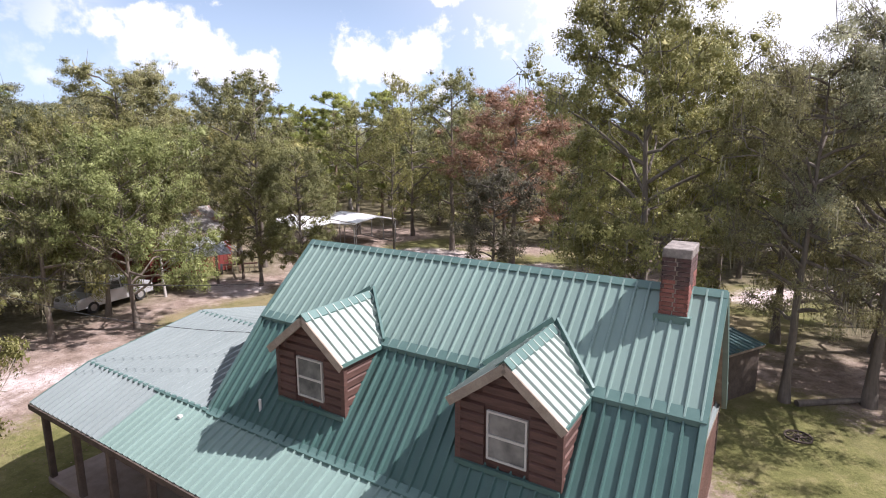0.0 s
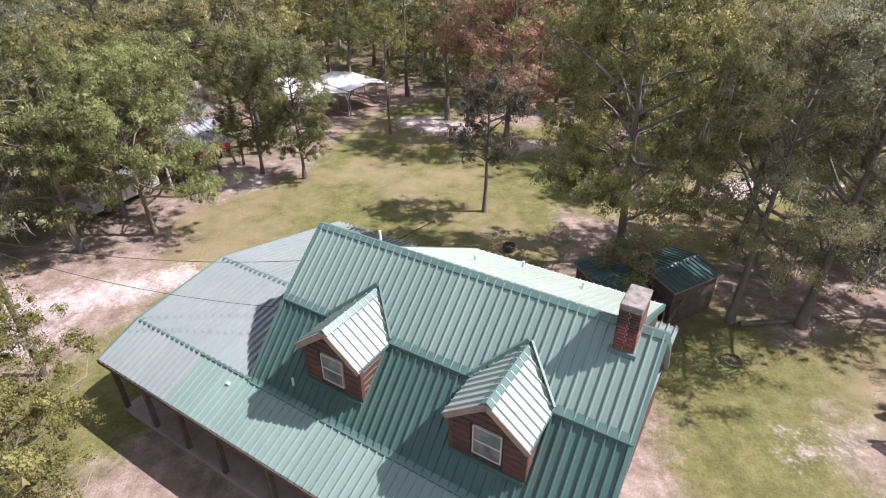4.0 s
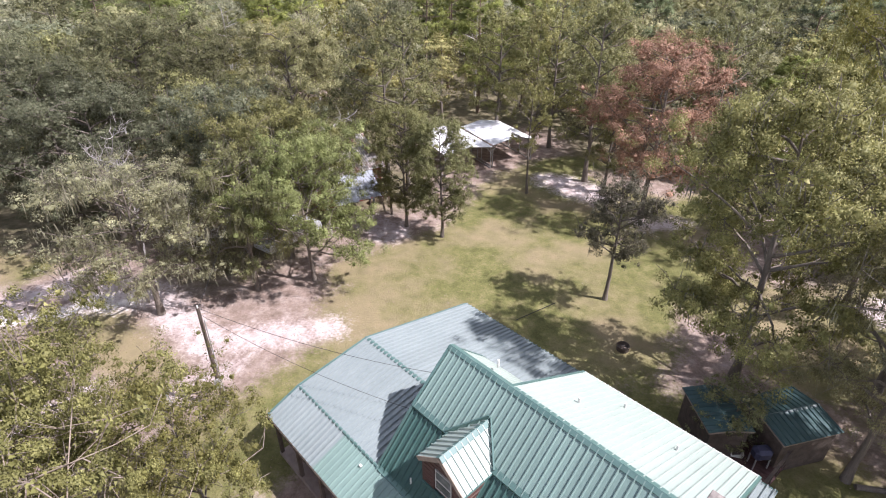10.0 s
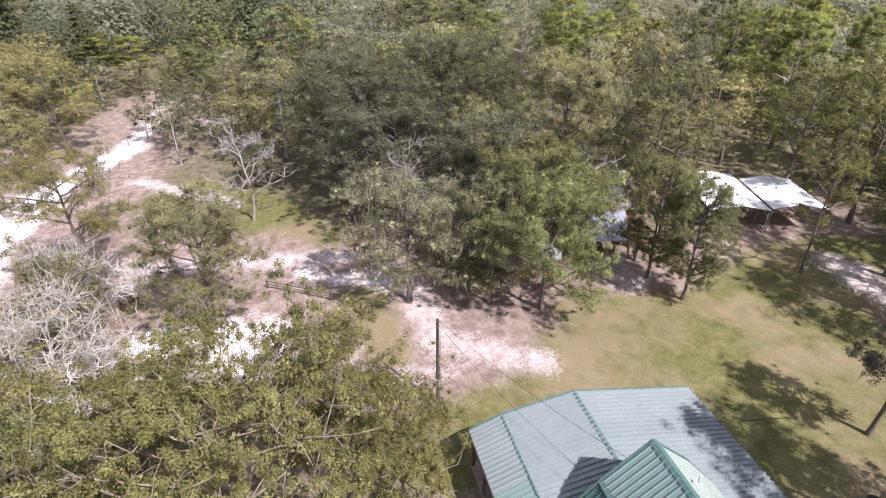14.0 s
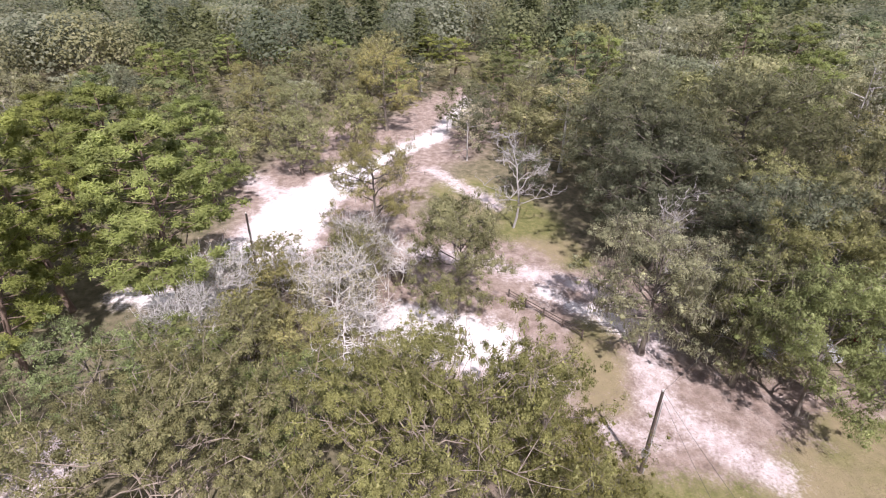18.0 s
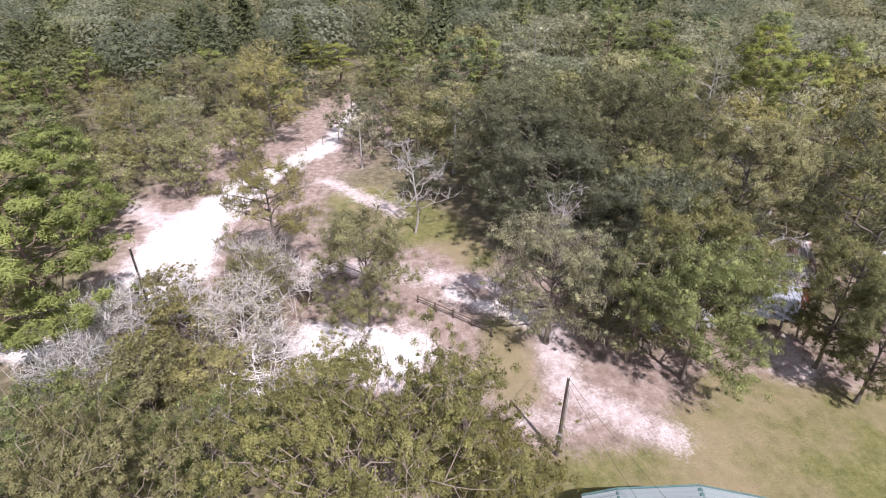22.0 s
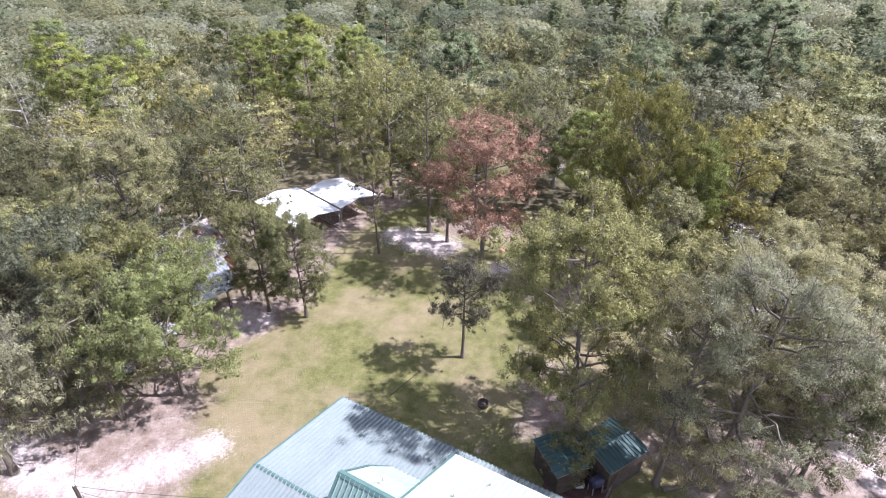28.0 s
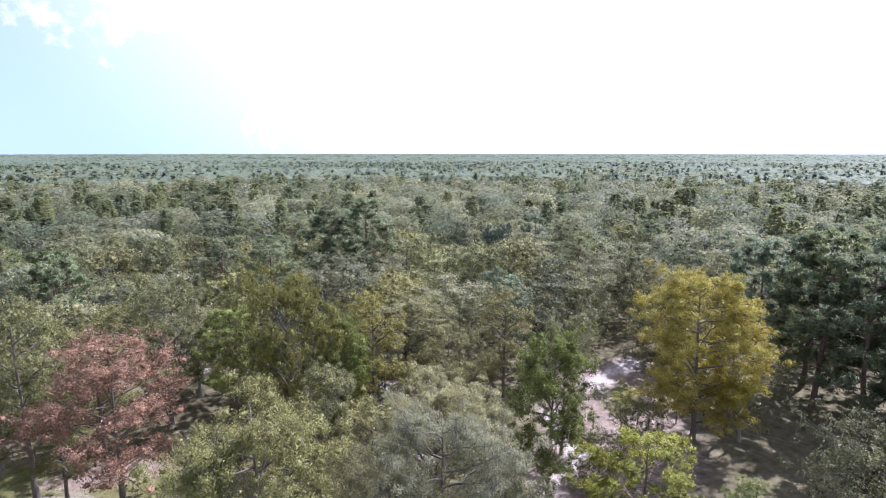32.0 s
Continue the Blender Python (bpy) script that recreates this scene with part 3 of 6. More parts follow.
BSL = (ZR - ZBD) / (VB - VR)
slope("rear_dormer_roof", U_BL, U_BR, VR + 0.06, ZR - 0.02, VB, ZBD, ROOF_SUNLIT)
slope("rear_upper_roof", U_ML, U_MR, VR, ZR - 0.03, 2 * VR - VK, ZK - 0.03, ROOF_SUNLIT)
slope("rear_steep_roof", U_ML, U_MR, 2 * VR - VK, ZK - 0.03, 8.1, 2.62, ROOF_SUNLIT)


def strip(name, a, b, w, h, lift=0.0, mat=ROOF_TRIM, parent=None):
    """A bent flashing along a line."""
    return part(name, beam((a[0], a[1], a[2] + lift), (b[0], b[1], b[2] + lift), h, w), mat, parent or house)


# ridge cap, flashings, rake trims
part("ridge_cap", prism([(VR - 0.12, ZR - 0.075), (VR - 0.12, ZR - 0.055), (VR, ZR + 0.05), (VR + 0.2, ZR - 0.05), (VR + 0.2, ZR - 0.07), (VR, ZR + 0.03)], "x", U_ML - 0.03, U_MR + 0.03), ROOF_TRIM, house)
part("wing_ridge_cap", prism([(VR - 0.09, ZW + 0.02), (VR, ZW + 0.05), (VR + 0.09, ZW + 0.02), (VR + 0.09, ZW - 0.0), (VR, ZW + 0.03), (VR - 0.09, ZW - 0.0)], "x", -0.03, U_ML - 0.02), ROOF_TRIM, house)
part("knee_flashing", prism([(VK - 0.085, ZK - 0.12), (VK - 0.095, ZK - 0.03), (VK + 0.06, ZK + 0.09), (VK + 0.06, ZK + 0.07), (VK - 0.07, ZK - 0.05), (VK - 0.06, ZK - 0.12)], "x", U_ML - 0.02, U_MR + 0.03), ROOF_TRIM, house)
part("break_flashing", prism([(V1 - 0.08, Z1 - 0.045), (V1 - 0.08, Z1 + 0.005), (V1 - 0.01, Z1 + 0.045), (V1 + 0.06, Z1 + 0.1), (V1 + 0.06, Z1 + 0.06), (V1, Z1 + 0.0)], "x", U_ML, U_END), ROOF_TRIM, house)
part("wing_break_flashing", prism([(V1 - 0.04, Z1 - 0.03), (V1 - 0.04, Z1 + 0.015), (V1, Z1 + 0.04), (V1 + 0.04, Z1 + 0.045), (V1 + 0.04, Z1 + 0.02), (V1, Z1 - 0.01)], "x", -0.02, U_ML), ROOF_TRIM, house)


def rake(u, pts, w=0.14, mat=ROOF_TRIM):
    for (va, za), (vb, zb) in zip(pts, pts[1:]):
        d = Vector((0, vb - va, zb - za)).normalized()
        nrm = Vector((0, -d.z, d.y))
        lo, hi = -0.13, 0.03
        prof = [(va + nrm.y * lo, za + nrm.z * lo), (va + nrm.y * hi, za + nrm.z * hi), (vb + nrm.y * hi, zb + nrm.z * hi), (vb + nrm.y * lo, zb + nrm.z * lo)]
        part("rake_trim", prism(prof, "x", u - w / 2, u + w / 2), mat, house)


rake(U_ML, [(V1 + 0.05, Z1 + 0.05), (VK, ZK), (VR, ZR), (2 * VR - VK, ZK), (8.1, 2.62)], 0.1)
rake(U_MR, [(V1, Z1), (VK, ZK), (VR, ZR), (2 * VR - VK, ZK), (8.1, 2.62)], 0.1)
rake(0.0, [(0.0, ZE), (V1, Z1), (VR, ZW), (VE, ZBE)], 0.08)
rake(U_END, [(0.0, ZE), (V1, Z1)], 0.08)
rake(U_BL, [(VR + 0.1, ZR - 0.03), (VB, ZBD)], 0.08)
rake(U_BR, [(VR + 0.1, ZR - 0.03), (VB, ZBD)], 0.08)
part("front_fascia", box(-0.02, U_END, -0.05, -0.015, ZE - 0.14, ZE + 0.0), DARK_WOOD, house)
part("rear_fascia", box(-0.02, U_BACK, VE + 0.015, VE + 0.05, ZBE - 0.14, ZBE), ROOF_TRIM, house)
part("rear_dormer_fascia", box(U_BL, U_BR, VB + 0.005, VB + 0.035, ZBD - 0.15, ZBD), WHITE, house)

# walls under the roofs
gable = [(1.95, 0.0), (1.95, 3.2), (VK + 0.02, ZK - 0.16), (VR, ZR - 0.17), (2 * VR - VK, ZK - 0.17), (7.9, 2.65), (9.2, 2.2), (9.2, 0.0)]
part("gable_wall", prism(gable, "x", U_ML + 0.1, U_ML + 0.24), LOG, house)
right_gable = part("gable_wall", prism(gable, "x", U_MR - 0.36, U_MR - 0.22), LOG, house)
part("front_wall", box(U_ML + 0.24, U_MR - 0.36, 1.95, 2.1, 0.0, 3.2), LOG, house)
part("rear_wall", box(U_ML + 0.24, U_MR - 0.36, 9.05, 9.2, 0.0, 2.2), LOG, house)
for u in (U_BL + 0.08, U_BR - 0.16):
    part("dormer_cheek", prism([(VR + 0.4, ZR - 0.4), (9.1, ZBD - 0.04), (9.1, 2.3), (VR + 0.4, 3.2)], "x", u, u + 0.08), LOG, house)
part("rear_dormer_wall", box(U_BL + 0.16, U_BR - 0.16, 9.0, 9.1, 2.3, ZBD - 0.04), LOG, house)
# siding boards of the right gable, lapped
z = 0.05
while z < ZR - 0.3:
    def span(zz):
        ins = [(1.95, 3.2), (VK, ZK - 0.16), (VR, ZR - 0.17), (2 * VR - VK, ZK - 0.17), (7.9, 2.65), (9.2, 2.2)]
        lo, hi = 1.95, 9.2
        if zz > 3.2:
            lo = np.interp(zz, [3.2, ZK - 0.16, ZR - 0.17], [1.95, VK, VR])
        if zz > 2.2:
            hi = np.interp(zz, [2.2, 2.65, ZK - 0.17, ZR - 0.17], [9.2, 7.9, 2 * VR - VK, VR])
        return lo, hi
    lo, hi = span(z + 0.19)
    if hi - lo > 0.15:
        part("siding_board", prism([(U_MR - 0.222, z), (U_MR - 0.165, z + 0.01), (U_MR - 0.19, z + 0.185), (U_MR - 0.222, z + 0.19)], "y", lo, hi), LOG, right_gable)
    z += 0.195
# porch deck, posts, front door and windows under the porch
part("porch_floor", box(0.1, U_END - 0.1, 0.1, 1.95, -0.05, 0.14, bevel=0.02), CONCRETE, house)
part("carport_floor", box(0.1, U_ML + 0.1, 1.955, VE - 0.3, -0.05, 0.13, bevel=0.02), CONCRETE, house)
for u in (0.22, 1.75, 3.3, 4.9, 6.9, 8.9, 10.9, 12.9, 15.0):
    part("porch_post", box(u - 0.07, u + 0.07, 0.12, 0.26, 0.14, ZE - 0.06, bevel=0.012), DARK_WOOD, house)
part("porch_beam", box(0.1, U_END - 0.1, 0.13, 0.25, ZE - 0.2, ZE - 0.06), DARK_WOOD, house)
for v in (VR, 7.8, VE - 0.3):
    part("porch_post", box(0.15, 0.29, v - 0.07, v + 0.07, 0.13, (ZW if v == VR else ZBE + (VE - v) * 0.204) - 0.1, bevel=0.012), DARK_WOOD, house)
for u in (5.2, 8.5, 11.8, 14.4):
    part("porch_post", box(u - 0.07, u + 0.07, VE - 0.35, VE - 0.21, 0.0, ZBE - 0.05, bevel=0.012), DARK_WOOD, house)


def window(parent, u0, u1, v, z0, z1, out=-1, name="window"):
    """A sash window in a wall that faces the front."""
    e = 0.032
    y0, y1 = (v - 0.03, v + 0.03)
    bm = bmesh.new()
    for a in ((u0, u0 + e, z0, z1), (u1 - e, u1, z0, z1), (u0 + e, u1 - e, z0, z0 + e), (u0 + e, u1 - e, z1 - e, z1), (u0 + e, u1 - e, (z0 + z1) / 2 - 0.02, (z0 + z1) / 2 + 0.02)):
        box(a[0], a[1], y0, y1, a[2], a[3], bm)
    w = part(name, bm, WINDOW_TRIM, parent, "pale vinyl sash window")
    for za, zb in ((z0 + e, (z0 + z1) / 2 - 0.02), ((z0 + z1) / 2 + 0.02, z1 - e)):
        part("pane", box(u0 + e, u1 - e, v - 0.008, v + 0.004, za, zb), GLASS, w)
    return w


window(house, 6.3, 7.2, 1.93, 0.95, 2.0)
window(house, 11.2, 12.1, 1.93, 0.95, 2.0)
part("front_door", box(8.9, 9.8, 1.90, 1.949, 0.14, 2.1, bevel=0.01), DARK_WOOD, house)


# dormers
def dormer(uc):
    hw, wall, vf, vw, zr, ze, zb = 0.98, 0.87, 1.817, 1.96, 5.266, 4.487, 3.36
    d = part("dormer", prism([(uc - wall, zb), (uc + wall, zb), (uc + wall, ze - 0.0), (uc, zr - 0.14), (uc - wall, ze - 0.0)], "y", vw + 0.02, VR - 0.9), LOG, house, "log-sided gable dormer with green metal roof")
    sl = (zr - ze) / hw
    # boards of the front and the sides, leaving the window free
    wu, wz0, wz1 = 0.345, zb + 0.16, zb + 0.99
    z = zb
    while z < zr - 0.3:
        zt = z + 0.175
        half = wall if zt < ze else max(0.05, (zr - 0.14 - zt) / sl)
        spans = [(-half, half)] if (zt < wz0 or z > wz1) else [(-half, -wu - 0.05), (wu + 0.05, half)]
        for a, b in spans:
            if b - a > 0.06:
                part("log_board", prism([(vw + 0.02, z), (vw - 0.03, z + 0.02), (vw - 0.03, z + 0.14), (vw + 0.02, zt)], "x", uc + a, uc + b), LOG, d)
        if zt < ze:
            for s in (-1, 1):
                x0 = uc + s * wall
                part("log_board", prism([(x0, z), (x0 + s * 0.045, z + 0.02), (x0 + s * 0.045, z + 0.14), (x0, zt)], "y", vw + 0.02, VK - 0.02 + (zt - ZK) * 0.92 + 0.2), LOG, d)
        z += 0.18
    window(d, uc - wu, uc + wu, vw + 0.0, wz0, wz1)
    for s in (-1, 1):
        part("corner_board", box(uc + s * wall - 0.05, uc + s * wall + 0.05, vw - 0.035, vw + 0.06, zb, ze - 0.02), LOG, d)
        dn = Vector((s * hw, 0, ze - zr))
        ln, wd = dn.length, 4.35 - vf
        if s > 0:
            roof_plane("dormer_roof", house, (uc, vf + wd, zr), (0, -1, 0), dn, wd, ln, ROOF_SUNLIT)
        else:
            roof_plane("dormer_roof", house, (uc, vf, zr), (0, 1, 0), dn, wd, ln, ROOF_SUNLIT)
        part("barge_board", beam((uc - s * 0.01, vf - 0.02, zr - 0.09), (uc + s * hw, vf - 0.02, ze - 0.09), 0.03, 0.15), BARE_WOOD, house)
        part("dormer_eave_trim", beam((uc + s * (hw + 0.005), vf, ze - 0.03), (uc + s * (hw + 0.005), 3.2, ze - 0.03), 0.03, 0.07), ROOF_TRIM, house)
        part("valley_flashing", beam((uc + s * hw, 3.06, ze + 0.06), (uc + s * 0.02, 3.93, zr + 0.05), 0.05, 0.2), ROOF_TRIM, house)
    part("dormer_ridge_cap", prism([(uc - 0.14, zr - 0.075), (uc, zr + 0.045), (uc + 0.14, zr - 0.075), (uc + 0.14, zr - 0.095), (uc, zr + 0.02), (uc - 0.14, zr - 0.095)], "y", vf - 0.03, 3.95), ROOF_TRIM, house)
    part("apron_flashing", box(uc - wall - 0.03, uc + wall + 0.03, vw - 0.08, vw - 0.03, zb - 0.07, zb + 0.02), ROOF_SHADED, house)


dormer(7.787)
dormer(12.043)

# plumbing vents and rear roof vents
part("vent_pipe", beam((6.55, 1.7, 2.9), (6.55, 1.7, 3.28), 0.06, sides=10), WHITE, house)
for u, v in ((6.6, 5.6), (9.2, 6.6), (10.0, 8.3), (12.1, 7.6)):
    part("vent_pipe", beam((u, v, ZR - (v - VR) * BSL - 0.1), (u, v, ZR - (v - VR) * BSL + 0.22), 0.08, sides=10), WHITE, house)
part("roof_lamp", box(4.58, 4.69, 1.04, 1.13, 2.59, 2.67, bevel=0.015), WHITE, house)

# chimney of laid bricks
chimney = part("chimney", box(13.75, 14.15, 4.30, 5.08, 5.2, 6.70), MORTAR, house, "red brick chimney with a sooty cement top")
brick_me = None
cu, cv, w, dp = 13.95, 4.69, 0.44, 0.82
course = 0
z = 5.35
while z < 6.62:
    off = 0.1 if course % 2 else 0.0
    for side in range(4):
        ln, fixed = (w, dp / 2) if side % 2 == 0 else (dp, w / 2)
        k = 2 if side % 2 == 0 else 4
        for i in range(k):
            c = -ln / 2 + (i + 0.5) * ln / k
            if brick_me is None:
                bmb = box(-0.098, 0.098, -0.03, 0.03, 0.0, 0.064, bevel=0.005)
                brick_me = bpy.data.meshes.new("brick")
                bmb.to_mesh(brick_me)
                bmb.free()
                brick_me.materials.append(BRICK)
            ob = put("brick", brick_me, chimney)
            if z + 0.12 * math.sin(side * 2.2 + i * 1.7) > 6.2:
                ob.material_slots[0].link = "OBJECT"
                ob.material_slots[0].material = BRICK_SOOTY
            if side == 0:
                m = pose(cu + c + (off - 0.05) * 0.3, cv - dp / 2 + 0.025, z)
            elif side == 2:
                m = pose(cu + c, cv + dp / 2 - 0.025, z)
            else:
                m = pose(cu + (side - 2) * (w / 2 - 0.025), cv + c + (off - 0.05) * 0.3, z, 0, 0, 90)
            ob.matrix_basis = m
    z += 0.076
    course += 1
part("chimney_cap", box(13.72, 14.18, 4.27, 5.11, 6.62, 6.79, bevel=0.015), SOOT, chimney)
part("chimney_flashing", box(13.66, 14.24, 4.2, 5.18, 5.3, 5.66), ROOF_TRIM, chimney)

OLIVE = leaf("olive_leaves", (0.09, 0.1, 0.025), (0.195, 0.19, 0.052), (0.32, 0.28, 0.085))
# PINE_MIX: far pines, with some distance haze in the needle colour.
PINE_MIX = leaf("hazed_woodland_needles", (0.09, 0.112, 0.055), (0.185, 0.21, 0.11), (0.29, 0.3, 0.17), 0.5, patch=(0.05, 0.15), tone=True)
# ---- trees ----
rng = np.random.default_rng(7)


def tube(pts, radii, sides=6):
    pts = np.asarray(pts, float)
    n = len(pts)
    d = np.gradient(pts, axis=0)
    d /= np.linalg.norm(d, axis=1, keepdims=True) + 1e-9
    ref = np.where(np.abs(d[:, 2:3]) > 0.9, [[1.0, 0, 0]], [[0, 0, 1.0]])
    a = np.cross(d, ref)
    a /= np.linalg.norm(a, axis=1, keepdims=True) + 1e-9
    b = np.cross(d, a)
    ang = np.arange(sides) * 2 * np.pi / sides
    ring = a[:, None] * np.cos(ang)[None, :, None] + b[:, None] * np.sin(ang)[None, :, None]
    v = (pts[:, None] + ring * np.asarray(radii)[:, None, None]).reshape(-1, 3)
    i = np.arange(n - 1)[:, None] * sides
    j = np.arange(sides)[None]
    k = (j + 1) % sides
    f = np.stack([i + j, i + k, i + sides + k, i + sides + j], -1).reshape(-1, 4)
    return v, f


class Parts:
    """Gathers tubes into one mesh."""

    def __init__(self):
        self.v, self.f, self.n = [], [], 0

    def add(self, v, f):
        self.v.append(v), self.f.append(f + self.n)
        self.n += len(v)

    def mesh(self, name, mat):
        return mesh_np(name, np.concatenate(self.v), np.concatenate(self.f), [mat])


def curve(a, b, r, bend, k=5, sag=0.0):
    t = np.linspace(0, 1, k)[:, None]
    off = r.normal(0, bend, (1, 3)) * np.sin(np.pi * t) + r.normal(0, bend * 0.35, (k, 3)) * (t > 0) * (t < 1)
    return a + (b - a) * t + off + np.array([[0, 0, -sag]]) * np.sin(np.pi * t)


def leaves(centres, spread, count, size, r, flat=0.65, dome=0.45):
    """Small leaves scattered round centres: arrays of verts, faces and soft normals."""
    count, size = int(count * 1.6), size * 0.8
    c = np.asarray(centres)[r.integers(0, len(centres), count)]
    d = r.normal(0, 1, (count, 3))
    d /= np.linalg.norm(d, axis=1, keepdims=True)
    d[:, 2] = np.abs(d[:, 2]) * np.where(r.uniform(0, 1, count) < 0.68, 1, -1)
    p = c + d * (spread * 1.45 * r.uniform(0, 1, (count, 1)) ** 0.5) * np.array([1, 1, flat])
    mid = np.asarray(centres).mean(0)
    out = p - mid - [0, 0, -0.15 * np.ptp(np.asarray(centres)[:, 2])]
    out /= np.linalg.norm(out, axis=1, keepdims=True) + 1e-9
    soft = d * 0.9 + out * dome + r.normal(0, 0.5, (count, 3)) + [0, 0, 0.25]
    soft /= np.linalg.norm(soft, axis=1, keepdims=True)
    nrm = soft + r.normal(0, 0.42, (count, 3))
    nrm /= np.linalg.norm(nrm, axis=1, keepdims=True)
    t = np.cross(nrm, r.normal(0, 1, (count, 3)))
    t /= np.linalg.norm(t, axis=1, keepdims=True) + 1e-9
    b = np.cross(nrm, t)
    s = size * r.uniform(0.6, 1.35, (count, 1))
    q = np.stack([p - t * s * 0.8 - b * s * 0.45, p + t * s * 0.8 - b * s * 0.35, p + b * s * 0.85 + t * s * 0.3], 1).reshape(-1, 3)
    return q, np.arange(count * 3).reshape(-1, 3), np.repeat(soft, 3, 0)


ICO = np.array([(a, b * 1.618, 0) for a in (-1, 1) for b in (-1, 1)] + [(0, a, b * 1.618) for a in (-1, 1) for b in (-1, 1)] + [(b * 1.618, 0, a) for a in (-1, 1) for b in (-1, 1)]) / 1.902
ICO_FACES = np.array([f for f in ((i, j, k) for i in range(12) for j in range(i + 1, 12) for k in range(j + 1, 12)) if max(np.linalg.norm(ICO[f[a]] - ICO[f[b]]) for a, b in ((0, 1), (1, 2), (0, 2))) < 1.1])
turned = (np.cross(ICO[ICO_FACES[:, 1]] - ICO[ICO_FACES[:, 0]], ICO[ICO_FACES[:, 2]] - ICO[ICO_FACES[:, 0]]) * ICO[ICO_FACES[:, 0]]).sum(1) < 0
ICO_FACES[turned] = ICO_FACES[turned][:, ::-1]


def tufts(centres, radius, r, flat=0.7):
    """Ragged dense knots of foliage at the heart of each spray."""
    n = len(centres)
    rad = radius * r.uniform(0.55, 1.15, (n, 1, 1)) * r.uniform(0.45, 1.25, (n, 12, 1))
    v = np.asarray(centres)[:, None] + ICO[None] * rad * [1, 1, flat]
    f = (ICO_FACES[None] + np.arange(n)[:, None, None] * 12).reshape(-1, 3)
    sn = ICO[None] + r.normal(0, 0.45, (n, 12, 3)) + [0, 0, 0.2]
    sn /= np.linalg.norm(sn, axis=-1, keepdims=True)
    return v.reshape(-1, 3), f, sn.reshape(-1, 3)


def broadleaf(seed, H, R, base, limbs, count, size, spread=0.55, bark=None, fill=1.0, top_heavy=0.0, moss=0, stems=1, bend=0.06, light=False, twigs=0.6, clump=0.5, core=0.6):
    """Trunk, limbs and crown of a broad-leaved tree: (trunk mesh, leaf mesh, moss mesh)."""
    r = np.random.default_rng(seed)
    wood, tips = Parts(), []
    for st in range(stems):
        lean = r.normal(0, 0.012 * H, 2) + (r.normal(0, 0.13 * H, 2) if stems > 1 else 0)
        foot = np.array([0, 0, -0.25]) if stems == 1 else np.array([*r.normal(0, 0.25, 2), -0.25])
        tk = curve(foot, np.array([*lean, H * 0.93]), r, H * 0.008, 9)
        r0 = 0.014 * H + 0.05
        rad = np.linspace(1, 0.12, 9) * r0 / math.sqrt(stems)
        rad[0] *= 1.5
        wood.add(*tube(tk, rad, 7))
        tips.append(tk[-1])
        for i in range(limbs):
            f = base + (0.93 - base) * ((i + r.uniform(0, 1)) / limbs)
            start = np.array([np.interp(f * 8 / 0.93, np.arange(9), tk[:, k]) for k in range(3)])
            h = (f - base) / (1 - base)
            shape = math.sqrt(max(0.05, 1 - (2 * h - 0.75 - top_heavy) ** 2 * 0.75))
            az = i * 2.4 + r.normal(0, 0.5)
            ln = R * shape * r.uniform(0.65, 1.12)
            rise = ln * r.uniform(-0.12 if h < 0.35 else 0.2, 0.75) * (1.1 - 0.5 * h)
            end = start + np.array([math.cos(az) * ln, math.sin(az) * ln, rise])
            end[2] = min(end[2], H * r.uniform(0.93, 1.02))
            lb = curve(start, end, r, ln * bend, 6, -0.04 * ln)
            lr = r0 * (0.42 - 0.2 * h) / math.sqrt(stems)
            wood.add(*tube(lb[::5] if light else lb, np.linspace(lr, 0.018, 2 if light else 6), 3 if light else 5))
            tips.append(end), tips.append(lb[4])
            for j in range(3):
                s = lb[2 + j]
                az2 = az + r.normal(0, 0.9)
                l2 = ln * r.uniform(0.28, 0.5)
                e2 = s + np.array([math.cos(az2) * l2, math.sin(az2) * l2, l2 * r.uniform(-0.15, 0.7)])
                e2[2] = min(e2[2], H * 1.02)
                if not light:
                    wood.add(*tube(curve(s, e2, r, l2 * 0.1, 4), np.linspace(lr * 0.4, 0.012, 4), 4))
                tips.append(e2)
    tips = np.array(tips)
    # twigs that reach past the limbs, bare here and there
    for _ in range(0 if light else int(len(tips) * twigs)):
        a = tips[r.integers(len(tips))]
        e = a + r.normal(0, 0.55, 3) + [0, 0, 0.3]
        wood.add(*tube(np.array([a, (a + e) / 2 + r.normal(0, 0.07, 3), e]), [0.02, 0.015, 0.007], 3))
    keep = r.uniform(0, 1, len(tips)) < fill * 0.95
    cl = tips[keep] if keep.any() else tips
    # each limb end carries several sprays, set apart so that light falls between them
    each = 3 if light else 4
    sprays = np.repeat(cl, each, 0)
    sprays = sprays + r.normal(0, 1, sprays.shape) * np.array([1, 1, 0.62]) * spread * 0.95
    sprays[:, 2] = np.minimum(sprays[:, 2], H * 1.03)
    v, f, sn = leaves(sprays, spread * (0.62 if light else clump), int(count * (2.6 if light else 2.3)), size * (0.62 if light else 0.68), r, 0.7, 0.95 if light else 0.55)
    # the shaded heart of the crown: fewer, larger sprays
    v2, f2, sn2 = leaves(np.concatenate([cl, cl[::2] * [0.75, 0.75, 0.95]]), spread * 0.6, count // 6, size * (1.4 if light else 1.5), r)
    v, f, sn = np.concatenate([v, v2]), np.concatenate([f, f2 + len(v)]), np.concatenate([sn, sn2])
    if core:
        v3, f3, sn3 = tufts(sprays[r.uniform(0, 1, len(sprays)) < core], spread * (0.62 if light else clump) * 0.62, r)
        v, f, sn = np.concatenate([v, v3]), np.concatenate([f, f3 + len(v)]), np.concatenate([sn, sn3])
    me_l = mesh_np("crown", v, f, [OAK], sn)
    me_t = wood.mesh("trunk", bark or BARK)
    me_m = None
